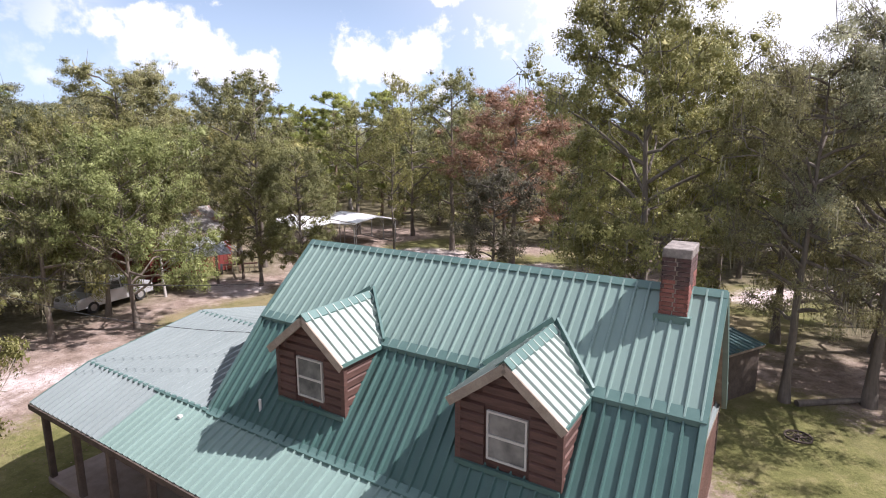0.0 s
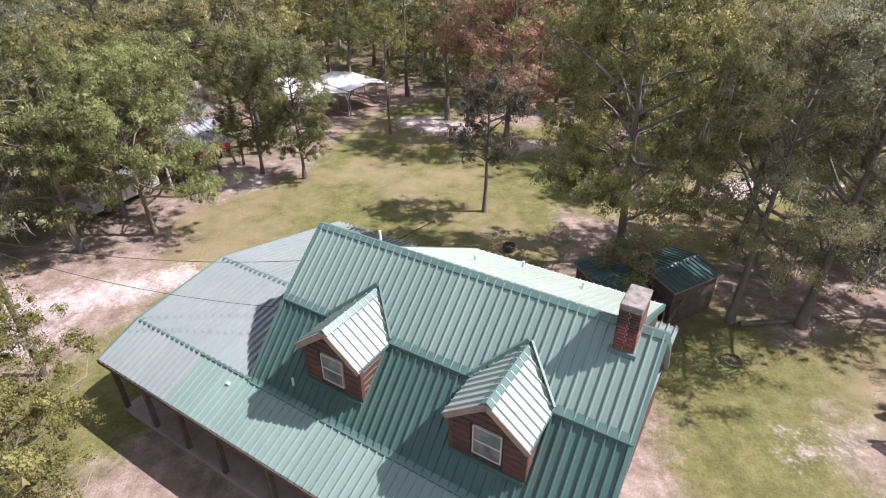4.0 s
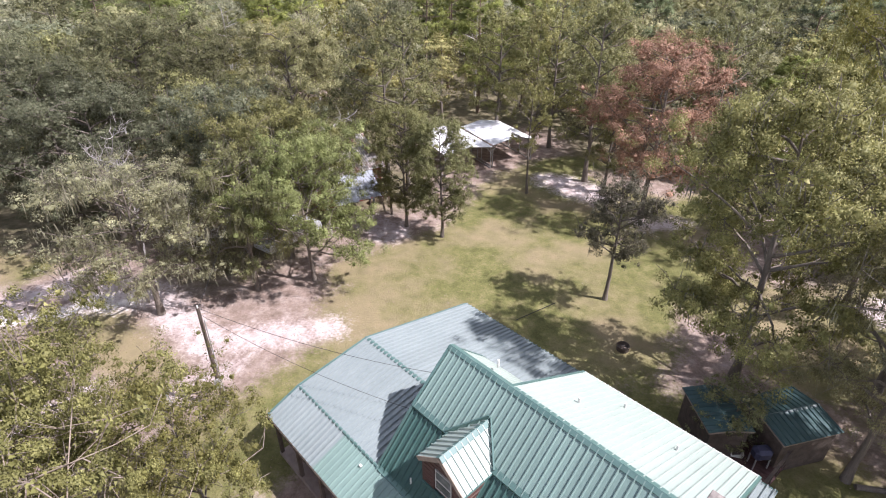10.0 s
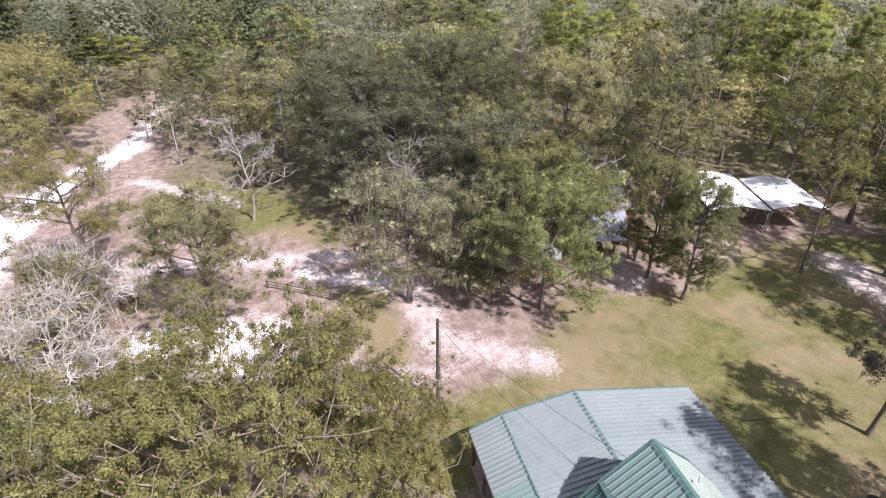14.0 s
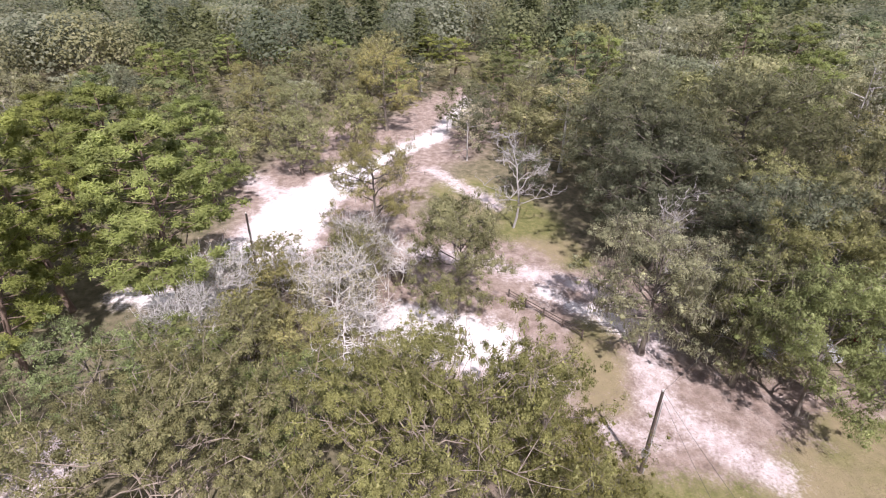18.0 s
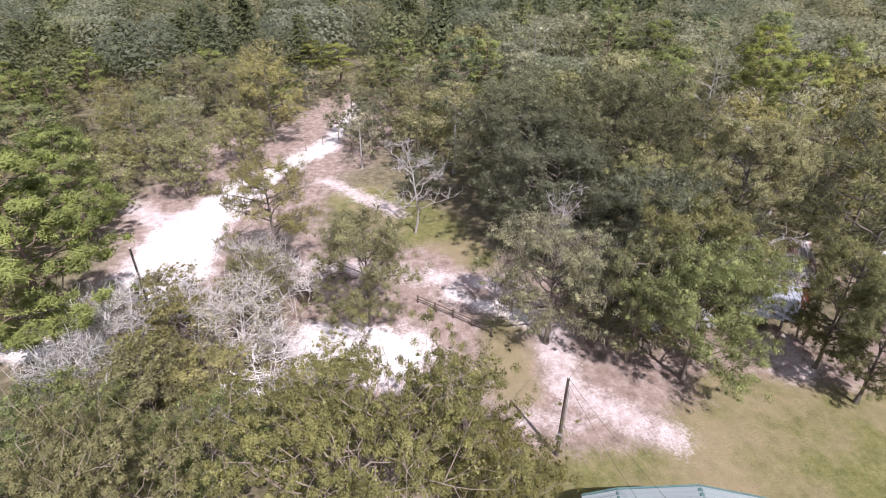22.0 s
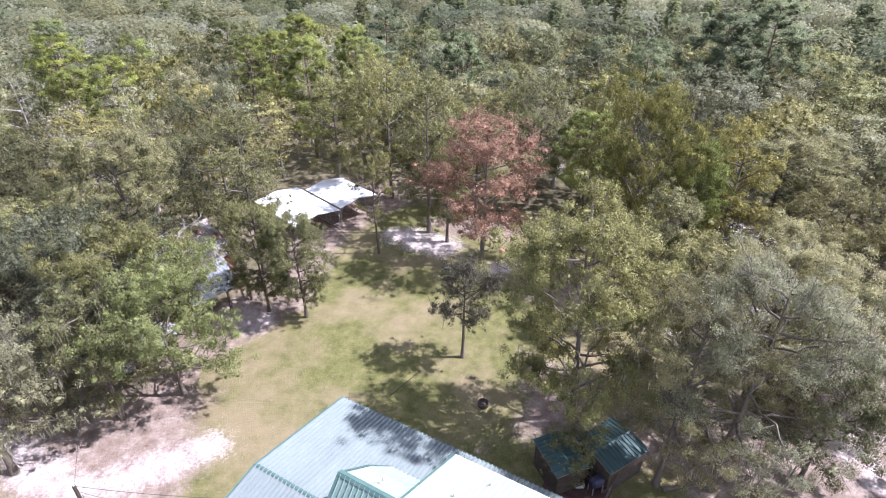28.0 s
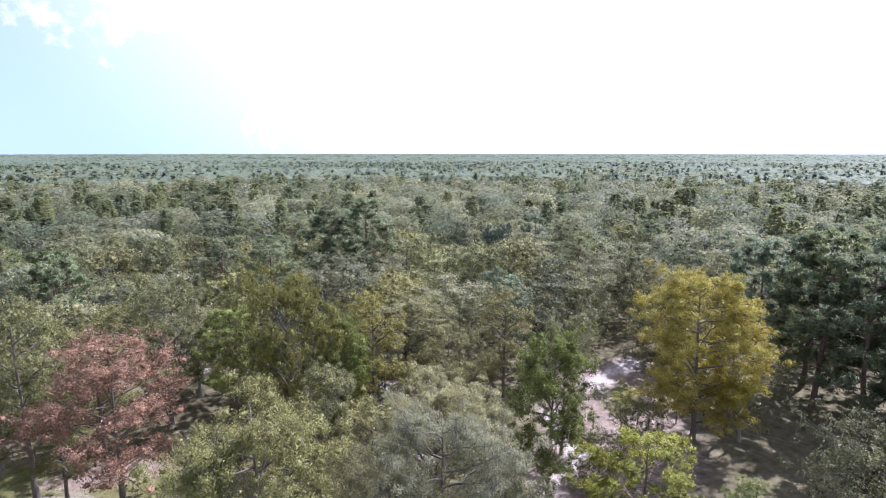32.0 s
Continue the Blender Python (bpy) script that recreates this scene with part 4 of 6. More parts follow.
    if moss:
        c = tips[r.integers(0, len(tips), moss)] + r.normal(0, 0.25, (moss, 3))
        ln, wd = r.uniform(0.25, 0.8, (moss, 1)), r.uniform(0.012, 0.035, (moss, 1))
        side = r.normal(0, 1, (moss, 3)) * [1, 1, 0]
        side /= np.linalg.norm(side, axis=1, keepdims=True) + 1e-9
        dn = np.array([[0, 0, -1.0]]) * ln + r.normal(0, 0.07, (moss, 3))
        q = np.stack([c - side * wd, c + side * wd, c + side * wd * 0.7 + dn * 0.6, c + dn], 1).reshape(-1, 3)
        me_m = mesh_np("moss", q, np.arange(moss * 4).reshape(-1, 4), [MOSS])
    return me_t, me_l, me_m


def pine(seed, H, R, base, whorls, count, size=0.2):
    r = np.random.default_rng(seed)
    count, size = int(count * (7.0 if size < 0.25 else 4.0)), size * (0.5 if size < 0.25 else 0.6)
    wood, tips = Parts(), []
    tk = curve(np.array([0, 0, -0.25]), np.array([*r.normal(0, 0.02 * H, 2), H]), r, H * 0.012, 9)
    r0 = 0.011 * H + 0.04
    wood.add(*tube(tk, np.linspace(1, 0.1, 9) * r0, 7))
    for i in range(whorls):
        f = base + (1 - base) * (i + r.uniform(0, 0.8)) / whorls
        start = np.array([np.interp(f * 8, np.arange(9), tk[:, k]) for k in range(3)])
        h = (f - base) / (1 - base)
        for j in range(4):
            az = j * 1.57 + i * 0.9 + r.normal(0, 0.3)
            ln = R * (1.0 - 0.66 * h ** 2.2) * r.uniform(0.5, 1.1) * (0.6 + 0.4 * min(1, h * 4))
            end = start + np.array([math.cos(az) * ln, math.sin(az) * ln, ln * r.uniform(0.05, 0.5)])
            lb = curve(start, end, r, ln * 0.05, 4)
            wood.add(*tube(lb, np.linspace(r0 * 0.22, 0.012, 4), 4))
            for k in range(7):
                q = lb[1] + (lb[3] - lb[1]) * (0.15 + 0.85 * math.sqrt((k + r.uniform(0, 1)) / 7))
                tips.append(q + r.normal(0, 0.09 * ln + 0.08, 3) * [1, 1, 0.7] + [0, 0, 0.1])
    tips.append(tk[-1])
    tips = np.array(tips)
    # needle tufts: narrow blades that radiate from the twig ends
    c = tips[r.integers(0, len(tips), count)]
    d = r.normal(0, 1, (count, 3)) + [0, 0, 0.35]
    d /= np.linalg.norm(d, axis=1, keepdims=True)
    s = np.cross(d, r.normal(0, 1, (count, 3)))
    s /= np.linalg.norm(s, axis=1, keepdims=True) + 1e-9
    ln = size * r.uniform(1.2, 2.4, (count, 1))
    o = c + r.normal(0, 0.11, (count, 3))
    axis = np.stack([0 * o[:, 0], 0 * o[:, 0], o[:, 2] - 0.6], -1)
    soft = (o - axis) / (np.linalg.norm(o - axis, axis=1, keepdims=True) + 1e-6) * 0.6 + d * 0.5 + [0, 0, 0.35]
    soft /= np.linalg.norm(soft, axis=1, keepdims=True)
    s *= np.sign((np.cross(d, s) * soft).sum(-1, keepdims=True))
    q = np.stack([o - s * size * 0.27, o + d * ln, o + s * size * 0.27], 1).reshape(-1, 3)
    v3, f3, sn3 = tufts(tips[r.uniform(0, 1, len(tips)) < 0.7], 0.1 + 0.012 * R, r)
    f = np.concatenate([np.arange(count * 3).reshape(-1, 3), f3 + len(q)])
    return wood.mesh("trunk", PINE_BARK), mesh_np("crown", np.concatenate([q, v3]), f, [PINE], np.concatenate([np.repeat(soft, 3, 0), sn3])), None


def bare(seed, H, R, limbs, bark, twigs=3):
    """A leafless tree."""
    r = np.random.default_rng(seed)
    wood = Parts()
    tk = curve(np.array([0, 0, -0.25]), np.array([*r.normal(0, 0.06 * H, 2), H * 0.9]), r, H * 0.04, 8)
    r0 = 0.009 * H + 0.025
    wood.add(*tube(tk, np.linspace(1, 0.15, 8) * r0, 6))
    for i in range(limbs):
        f = 0.25 + 0.7 * (i + r.uniform(0, 1)) / limbs
        s = np.array([np.interp(f * 7, np.arange(8), tk[:, k]) for k in range(3)])
        az, ln = i * 2.4 + r.normal(0, 0.4), R * r.uniform(0.5, 1.1) * (1.15 - 0.5 * f)
        e = s + np.array([math.cos(az) * ln, math.sin(az) * ln, ln * r.uniform(0.3, 1.0)])
        lb = curve(s, e, r, ln * 0.12, 6)
        wood.add(*tube(lb, np.linspace(r0 * 0.38, 0.012, 6), 5))
        for j in range(twigs * 2):
            a = lb[r.integers(1, 6)]
            l2 = ln * r.uniform(0.2, 0.5)
            b = a + r.normal(0, 1, 3) * l2 * [0.6, 0.6, 0.4] + [0, 0, l2 * 0.4]
            tw = curve(a, b, r, l2 * 0.1, 4)
            wood.add(*tube(tw, np.linspace(0.03, 0.01, 4), 4))
            for q in range(twigs):
                c = tw[r.integers(1, 4)]
                d = c + r.normal(0, 0.32, 3) + [0, 0, 0.15]
                wood.add(*tube(np.array([c, (c + d) / 2 + r.normal(0, 0.04, 3), d]), [0.014, 0.01, 0.006], 3))
    return wood.mesh("trunk", bark), None, None


KINDS = {}


def kind_of(key, name, label, category, meshes, leafmat=None):
    KINDS[key] = (name, label, category, meshes, leafmat)


kind_of("oak_a", "oak_tree", "broad grey-green oak with many fine limbs", "tree", broadleaf(11, 12, 4.6, 0.17, 19, 9600, 0.098, 0.6, moss=260))
kind_of("oak_b", "oak_tree", "tall slender grey-green oak", "tree", broadleaf(12, 13, 3.4, 0.2, 19, 8000, 0.097, 0.56, moss=120))
kind_of("oak_c", "oak_tree", "wide dark evergreen oak with a dense crown", "tree", broadleaf(13, 11, 5.6, 0.12, 26, 13000, 0.102, 0.7, moss=320))
kind_of("oak_d", "oak_tree", "open oak with a thin leafy crown", "tree", broadleaf(14, 12, 3.6, 0.35, 12, 3800, 0.11, 0.46, fill=0.8, moss=60, core=0.3))
kind_of("oak_e", "oak_tree", "low bushy scrub oak on sandy ground", "tree", broadleaf(15, 6, 3.0, 0.1, 12, 4800, 0.095, 0.5, stems=2, moss=40))
kind_of("pine_a", "pine_tree", "tall pine with an open needle crown", "tree", pine(21, 17, 3.2, 0.45, 13, 4200))
kind_of("pine_b", "pine_tree", "full pine with a rounded needle crown", "tree", pine(22, 13, 3.4, 0.25, 13, 4600, 0.22))
kind_of("bare_a", "bare_tree", "leafless pale grey tree with fine twigs", "tree", bare(31, 9, 3.0, 13, PALE_BARK, 4))
kind_of("bare_b", "bare_tree", "leafless grey shrub of tangled twigs", "shrub", bare(32, 4.5, 2.8, 13, LICHEN_BARK, 4))
# lighter kinds for the middle distance
kind_of("mid_a", "oak_tree", "grey-green woodland oak with a loose crown", "tree", broadleaf(41, 12, 4.2, 0.1, 11, 2000, 0.2, 0.9, light=True))
kind_of("mid_b", "oak_tree", "dark woodland oak with a rounded crown", "tree", broadleaf(42, 11, 4.8, 0.08, 12, 2200, 0.21, 1.0, light=True))
kind_of("mid_c", "oak_tree", "thin woodland tree with pale bark", "tree", broadleaf(43, 13, 3.3, 0.14, 11, 1700, 0.19, 0.8, bark=PALE_BARK, light=True, core=0.4))
kind_of("mid_p", "pine_tree", "woodland pine with a high crown", "tree", pine(44, 16, 3.2, 0.35, 10, 2000, 0.26))
kind_of("mid_g", "bare_tree", "nearly leafless grey woodland tree", "tree", broadleaf(45, 10, 3.4, 0.2, 12, 700, 0.18, 0.7, bark=PALE_BARK, light=True, core=0.1))

made = {}


def plant(key, x, y, height, width=None, leafmat=None, turn=None, label="", group="", ref=None, lean=(0, 0)):
    """A tree of a kind, scaled to a height and a crown radius."""
    name, lab, cat, (mt, ml, mm), lm = KINDS[key]
    if key not in made:
        co = np.empty(len((ml or mt).vertices) * 3)
        (ml or mt).vertices.foreach_get("co", co)
        co = co.reshape(-1, 3)
        made[key] = (float(np.percentile(co[:, 2], 99.5)), float(np.percentile(np.hypot(co[:, 0], co[:, 1]), 96)))
    h0, r0 = made[key]
    sz = height / h0
    sx = (width / r0) if width else sz
    t = new(name)
    tagged(t, label or lab, cat, group)
    t.matrix_basis = Matrix.LocRotScale((x, y, -0.05), Euler((radians(lean[0]), radians(lean[1]), radians(turn if turn is not None else rng.uniform(0, 360)))), (sx, sx, sz))
    put("trunk", mt, t)
    if ml:
        c = put("crown", ml, t)
        if leafmat or lm:
            c.material_slots[0].link = "OBJECT"
            c.material_slots[0].material = leafmat or lm
    if mm:
        tagged(put("moss", mm, t, "hanging grey Spanish moss"), kind="stuff")
    return t


def made_radius(key):
    return {"oak_a": 4.3, "oak_b": 3.4, "oak_c": 5.0, "oak_d": 3.3, "oak_e": 2.8, "pine_b": 3.4, "mid_a": 4.2, "mid_b": 4.6, "mid_c": 3.4, "mid_p": 3.2, "mid_g": 3.4}[key]


# the great oak beside the house, with a dense crown of its own
kind_of("great", "oak_tree", "great spreading oak with a dense leathery crown", "tree", broadleaf(51, 10.5, 7.0, 0.12, 32, 68000, 0.072, 0.56, fill=0.93, twigs=2.0, bark=BARE_WOOD, stems=2, moss=60, top_heavy=-0.15, clump=0.38, bend=0.15))
kind_of("mossy", "oak_tree", "shaggy oak hung all over with grey moss", "tree", broadleaf(52, 9.2, 3.4, 0.26, 22, 9500, 0.078, 0.55, moss=2200, twigs=1.5))
kind_of("red", "red_maple", "maple in russet autumn leaf", "tree", broadleaf(53, 12.4, 4.0, 0.26, 24, 16000, 0.09, 0.74, bark=BARK))
kind_of("full", "oak_tree", "dense dark evergreen oak with a rounded crown", "tree", broadleaf(58, 10, 5.2, 0.2, 32, 24000, 0.088, 0.68, moss=300))
kind_of("shaggy", "oak_tree", "shaggy grey-green oak with fine twigs and moss", "tree", broadleaf(59, 13, 4.4, 0.17, 34, 34000, 0.08, 0.62, moss=800, twigs=1.5, fill=0.97, core=0.75))
kind_of("twiggy", "oak_tree", "grey twiggy oak with thin leaves and moss", "tree", broadleaf(61, 13, 4.4, 0.27, 26, 19000, 0.075, 0.6, moss=700, twigs=3.5, fill=0.9, core=0))
kind_of("frosted", "oak_shrub", "low grey tangle of lichen-covered scrub oak", "shrub", broadleaf(60, 5.5, 3.2, 0.08, 14, 5200, 0.06, 0.42, bark=LICHEN_BARK, stems=3, twigs=3.5, moss=150, core=0.12), LICHEN)
kind_of("small", "oak_tree", "small upright dark oak standing alone on the lawn", "tree", broadleaf(56, 8, 2.2, 0.36, 20, 8000, 0.075, 0.38, moss=60, twigs=1.2, core=0.5))
kind_of("layered", "pine_tree", "open young pine with layered lime-green boughs", "tree", pine(57, 9.4, 3.4, 0.28, 11, 3600, 0.17))
kind_of("tall", "oak_tree", "large dense tree with glossy leaves", "tree", broadleaf(55, 15.5, 4.4, 0.16, 40, 30000, 0.1, 0.7))

TREES = [
    # kind, x, y, height, crown radius, leaves
    ("great", -12.4, 2.9, 10.8, 6.1, GREAT_LEAF), ("oak_c", -11.2, 9.0, 6.8, 2.9, GREAT_LEAF), ("oak_c", -15.0, 8.8, 7.4, 3.2, GREAT_LEAF), ("great", -15.0, -6.5, 9.6, 6.0, OAK_GREY), ("oak_c", -20.5, 3.6, 6.0, 2.8, OAK_YELLOW), ("oak_a", -18.5, -2.0, 7.0, 3.6, OAK_BRIGHT),
    ("small", 2.0, 26.9, 7.7, 2.1, DUSK), ("tall", -9.1, 31.5, 8.6, 2.2, OAK_LAWN), ("tall", -12.0, 32.3, 9.0, 2.3, OAK_LAWN),
    ("oak_b", -13.6, 37.5, 13.4, 3.3, OAK), ("twiggy", 11.2, 17.1, 11.5, 3.7, TWIG_GREY), ("twiggy", 13.8, 16.8, 13.0, 4.5, TWIG_GREY), ("oak_b", 14.2, 22.8, 11.0, 2.9, OAK_GREY), ("full", 18.8, 17.4, 8.6, 3.2, OAK_DARK), ("bare_a", -16.6, 29.6, 8.4, 2.2, None), ("frosted", -23.6, 25.4, 4.6, 2.4, None),
    ("shaggy", 17.6, 21.6, 12.0, 4.1, TWIG_GREY), ("oak_b", 14.7, 29.4, 11.0, 2.6, OAK_GREY), ("oak_a", 17.3, 39.2, 12.0, 3.6, OAK_DARK), ("oak_d", 24.2, 37.0, 9.0, 2.8, TWIG_GREY),
    ("red", 4.2, 38.3, 12.6, 4.7, RED_LEAF), ("oak_b", -0.1, 44.2, 14.5, 3.4, OAK), ("oak_a", -4.0, 52.0, 15.0, 4.5, OAK), ("oak_b", 1.5, 42.3, 9.0, 2.4, OAK),
    ("full", -15.0, 24.1, 9.4, 4.2, OAK_VIVID), ("full", -17.7, 26.1, 10.2, 4.2, OAK), ("mossy", -17.8, 22.3, 8.8, 2.9, OAK), ("mossy", -21.6, 18.7, 9.0, 3.9, TWIG_GREY),
    ("full", -21.0, 27.5, 10.6, 4.8, OAK_DARK), ("full", -30.0, 25.0, 10.5, 5.6, OAK_DARK), ("full", -36.0, 27.0, 11.5, 6.2, OAK_DARK), ("full", -43.0, 29.0, 12.0, 6.4, OAK_DARK),
    ("full", -37.5, 38.0, 13.0, 6.5, OAK_DARK), ("full", -30.0, 36.0, 11.5, 5.2, OAK_DARK), ("oak_a", -25.5, 31.0, 10.5, 4.6, OAK), ("bare_a", -39.6, 17.3, 9.6, 3.2, None), ("bare_a", -26.3, 22.8, 9.5, 2.0, None),
    ("twiggy", -37.4, 4.9, 10.2, 4.2, OAK_GREY), ("full", -28.6, 8.9, 8.8, 3.8, OAK_GREY), ("oak_e", -46.0, 21.0, 5.0, 2.6, OAK_DARK),
    ("frosted", -28.6, 0.6, 5.6, 3.4, None), ("oak_e", -29.8, -2.6, 5.4, 2.8, OAK_GREY), ("oak_e", -32.0, 2.0, 5.6, 2.6, OAK_GREY), ("frosted", -34.5, 3.2, 5.5, 2.4, None), ("oak_e", -25.6, -4.6, 5.0, 2.8, OAK_GREY), ("oak_a", -70.0, 11.2, 11.0, 5.0, OAK_GREY), ("oak_a", -82.0, 8.0, 9.0, 4.0, OAK_GREY), ("oak_e", -88.0, 13.0, 9.0, 4.2, OAK_GREY), ("oak_a", -72.0, -2.0, 8.0, 4.0, OAK), ("oak_e", -96.0, 17.0, 9.0, 4.5, OAK_GREY), ("oak_e", -86.0, 3.0, 9.0, 4.2, OAK_GREY), ("oak_e", -60.0, 26.0, 8.0, 3.6, OAK_GREY), ("oak_e", -52.0, 34.0, 9.0, 3.6, OAK_GREY), ("oak_e", -25.4, -1.6, 4.0, 2.4, OAK_GREY), ("bare_b", -31.6, -2.0, 5.2, 3.0, None), ("bare_b", -33.0, 5.8, 4.0, 2.0, None), ("bare_a", -29.0, -4.8, 7.0, 2.2, None), ("bare_b", -26.5, 3.0, 3.6, 2.4, None), ("oak_e", -28.2, -4.4, 4.6, 2.4, OAK), ("bare_b", -23.5, 1.0, 4.0, 3.0, None), ("bare_a", -31.2, 1.8, 5.4, 2.8, None), ("oak_e", -34.0, -3.0, 4.6, 2.8, OAK_GREY), ("pine_b", -29.0, -17.5, 12.0, 3.6, PINE), ("oak_e", -40.0, -13.0, 5.5, 2.8, OAK),
    ("pine_b", -32.8, -9.1, 14.0, 5.0, PINE), ("pine_b", -36.0, -17.0, 14.0, 4.2, PINE), ("pine_a", -25.0, -20.5, 17.5, 4.0, PINE_LIME), ("pine_b", -46.0, -14.0, 13.0, 4.2, PINE), ("pine_b", -44.0, -24.0, 14.0, 4.4, PINE),
    ("oak_e", -24.0, -8.0, 6.0, 3.2, OAK_BRIGHT), ("oak_a", -22.5, -11.0, 7.5, 3.4, OAK_BRIGHT), ("frosted", -27.0, -8.0, 5.5, 2.8, None), ("frosted", -31.5, -6.3, 5.8, 2.8, None), ("oak_c", -20.5, -17.0, 8.5, 4.0, OAK_BRIGHT),
    ("oak_e", -57.5, -0.5, 7.0, 3.4, OAK), ("oak_a", -62.5, 0.0, 9.0, 4.0, OAK), ("oak_e", -64.0, 6.5, 7.0, 3.2, OAK), ("oak_e", -61.0, 21.0, 6.0, 3.0, OAK_DARK), ("oak_a", -66.0, -4.0, 9.0, 4.0, OAK_GREY), ("oak_a", -71.0, 9.0, 8.5, 4.0, OAK_GREY),
    ("full", 15.4, 36.2, 15.4, 4.7, OLIVE), ("tall", 18.9, 35.0, 12.0, 2.7, V_GREEN), ("oak_b", 22.5, 36.0, 13.0, 3.4, OAK_YELLOW), ("tall", 27.2, 21.2, 12.4, 3.0, V_GREEN), ("oak_a", 32.8, 24.4, 12.0, 3.2, OAK_GREY), ("tall", 42.0, 18.2, 15.2, 4.9, AMBER), ("oak_b", 45.5, 17.0, 12.0, 2.6, AMBER),
    ("layered", 25.4, 13.1, 9.4, 4.0, PINE_LIME), ("oak_b", 31.6, 9.8, 5.6, 1.9, OAK_BRIGHT), ("oak_e", 30.7, 19.5, 4.6, 2.2, OAK_GREY), ("oak_e", 37.0, 20.5, 5.0, 2.4, OAK_GREY), ("mid_g", 46.0, 16.0, 9.0, 3.0, OAK_GREY), ("pine_b", 53.0, 9.5, 16.0, 4.6, PINE_BLUE), ("pine_b", 50.0, 4.0, 15.0, 4.4, PINE_BLUE), ("pine_b", 57.0, 14.0, 17.0, 4.8, PINE_BLUE), ("pine_b", 60.5, 7.5, 17.5, 4.8, PINE_BLUE), ("pine_b", 63.0, 16.5, 17.0, 4.8, PINE_BLUE), ("pine_b", 56.0, 1.5, 16.0, 4.6, PINE_BLUE), ("pine_b", 66.0, 10.5, 17.5, 5.0, PINE_BLUE), ("pine_b", 58.5, 20.5, 15.5, 4.4, PINE_BLUE),
    ("oak_a", 20.5, 25.0, 10.5, 3.6, OAK_GREY), ("oak_a", 28.5, 33.5, 9.5, 3.6, OAK_GREY), ("oak_e", 7.0, 17.6, 3.2, 1.6, OAK),
    ("oak_b", 35.0, 33.0, 12.0, 3.2, OAK_GREY), ("oak_a", 24.5, 48.0, 12.0, 4.2, OAK_DARK), ("oak_e", 10.5, 36.0, 6.0, 2.0, OAK_DARK), ("oak_a", 10.0, 50.0, 14.0, 4.4, OAK),
    ("pine_b", -13.5, 62.0, 14.5, 3.8, PINE), ("pine_b", -9.0, 66.0, 15.0, 3.8, PINE), ("pine_b", 3.0, 64.0, 14.5, 3.8, PINE_MID), ("pine_b", -18.4, 85.0, 14.0, 4.5, PINE), ("pine_b", 34.5, 63.5, 16.5, 5.2, PINE_BLUE), ("pine_b", 40.0, 66.0, 17.5, 5.4, PINE_BLUE), ("full", 54.7, 54.3, 13.6, 3.9, MAGNOLIA), ("shaggy", 29.3, 40.7, 10.6, 5.2, OAK_GREY),
    ("oak_d", -4.5, 40.5, 9.5, 2.2, OAK), ("oak_b", -9.5, 52.5, 12.5, 3.4, OAK), ("oak_a", -17.0, 41.5, 14.2, 4.4, OAK_DARK), ("shaggy", -20.5, 33.5, 13.6, 4.2, OAK_GREY),
]
for k, x, y, h, w, lm in TREES:
    plant(k, x, y, h, w, lm)

plant("shaggy", 7.9, 21.8, 14.6, 4.3, OAK, turn=0, lean=(6, -4), label="tall shaggy oak leaning over the back roof of the house")

# the wood that closes round the clearing
OPEN = SAND + GRASS + [(-42, 10, -30, 12, 4.5), (-6, 12, 8, 8, 11.0), (0, 0, 0.1, 0, 11.0), (-9, 46, -10, 49, 8.0), (-19, 30, -19, 36, 6.0), (-50, 0, -34, 0, 5.0), (22, 14, 40, 16, 9.0), (36, 24, 46, 28, 5.0), (-52, 12, -40, 17, 6.0), (-70, 6, -56, 8, 5.5), (-72, 16, -80, 24, 3.0)]
taken = np.array([(x, y, w * 0.62) for k, x, y, h, w, lm in TREES] + [(7.9, 21.8, 2.9)])


def scatter(r_in, r_out, gap, tries, a0, a1, margin):
    """Places in a ring sector, apart from one another and clear of the open ground."""
    out = []
    pts = taken.copy()
    for _ in range(tries):
        a, d = rng.uniform(a0, a1), math.sqrt(rng.uniform(r_in**2, r_out**2))
        x, y = -math.sin(a) * d, math.cos(a) * d
        if reach(OPEN, np.array(x), np.array(y)) > -margin:
            continue
        if len(pts) and (np.hypot(pts[:, 0] - x, pts[:, 1] - y) < gap * 0.6 + pts[:, 2]).any():
            continue
        if any((x - q[0]) ** 2 + (y - q[1]) ** 2 < gap * gap for q in out):
            continue
        out.append((x, y))
    return out


A0, A1 = radians(-95), radians(135)
for x, y in scatter(14, 52, 4.3, 2500, A0, A1, 2.4):
    left = math.degrees(math.atan2(-x, y))
    u = rng.uniform()
    if left > 75:
        key, lm = [("pine_b", PINE), ("oak_a", OAK_BRIGHT), ("oak_e", OAK), ("oak_b", OAK_GREY)][min(3, int(u * 4.5))]
    else:
        key, lm = [("oak_a", OAK), ("oak_b", OAK_GREY), ("oak_c", OAK_DARK), ("oak_a", OAK_GREY), ("oak_d", OAK), ("oak_e", OAK), ("pine_b", PINE)][min(6, int(u * 7))]
    h = {"oak_e": rng.uniform(4, 6.5), "pine_b": rng.uniform(10, 14)}.get(key, rng.uniform(8.5, 12.5))
    plant(key, x, y, h, made_radius(key) * rng.uniform(1.05, 1.3) if h > 8 else h * 0.55, lm)
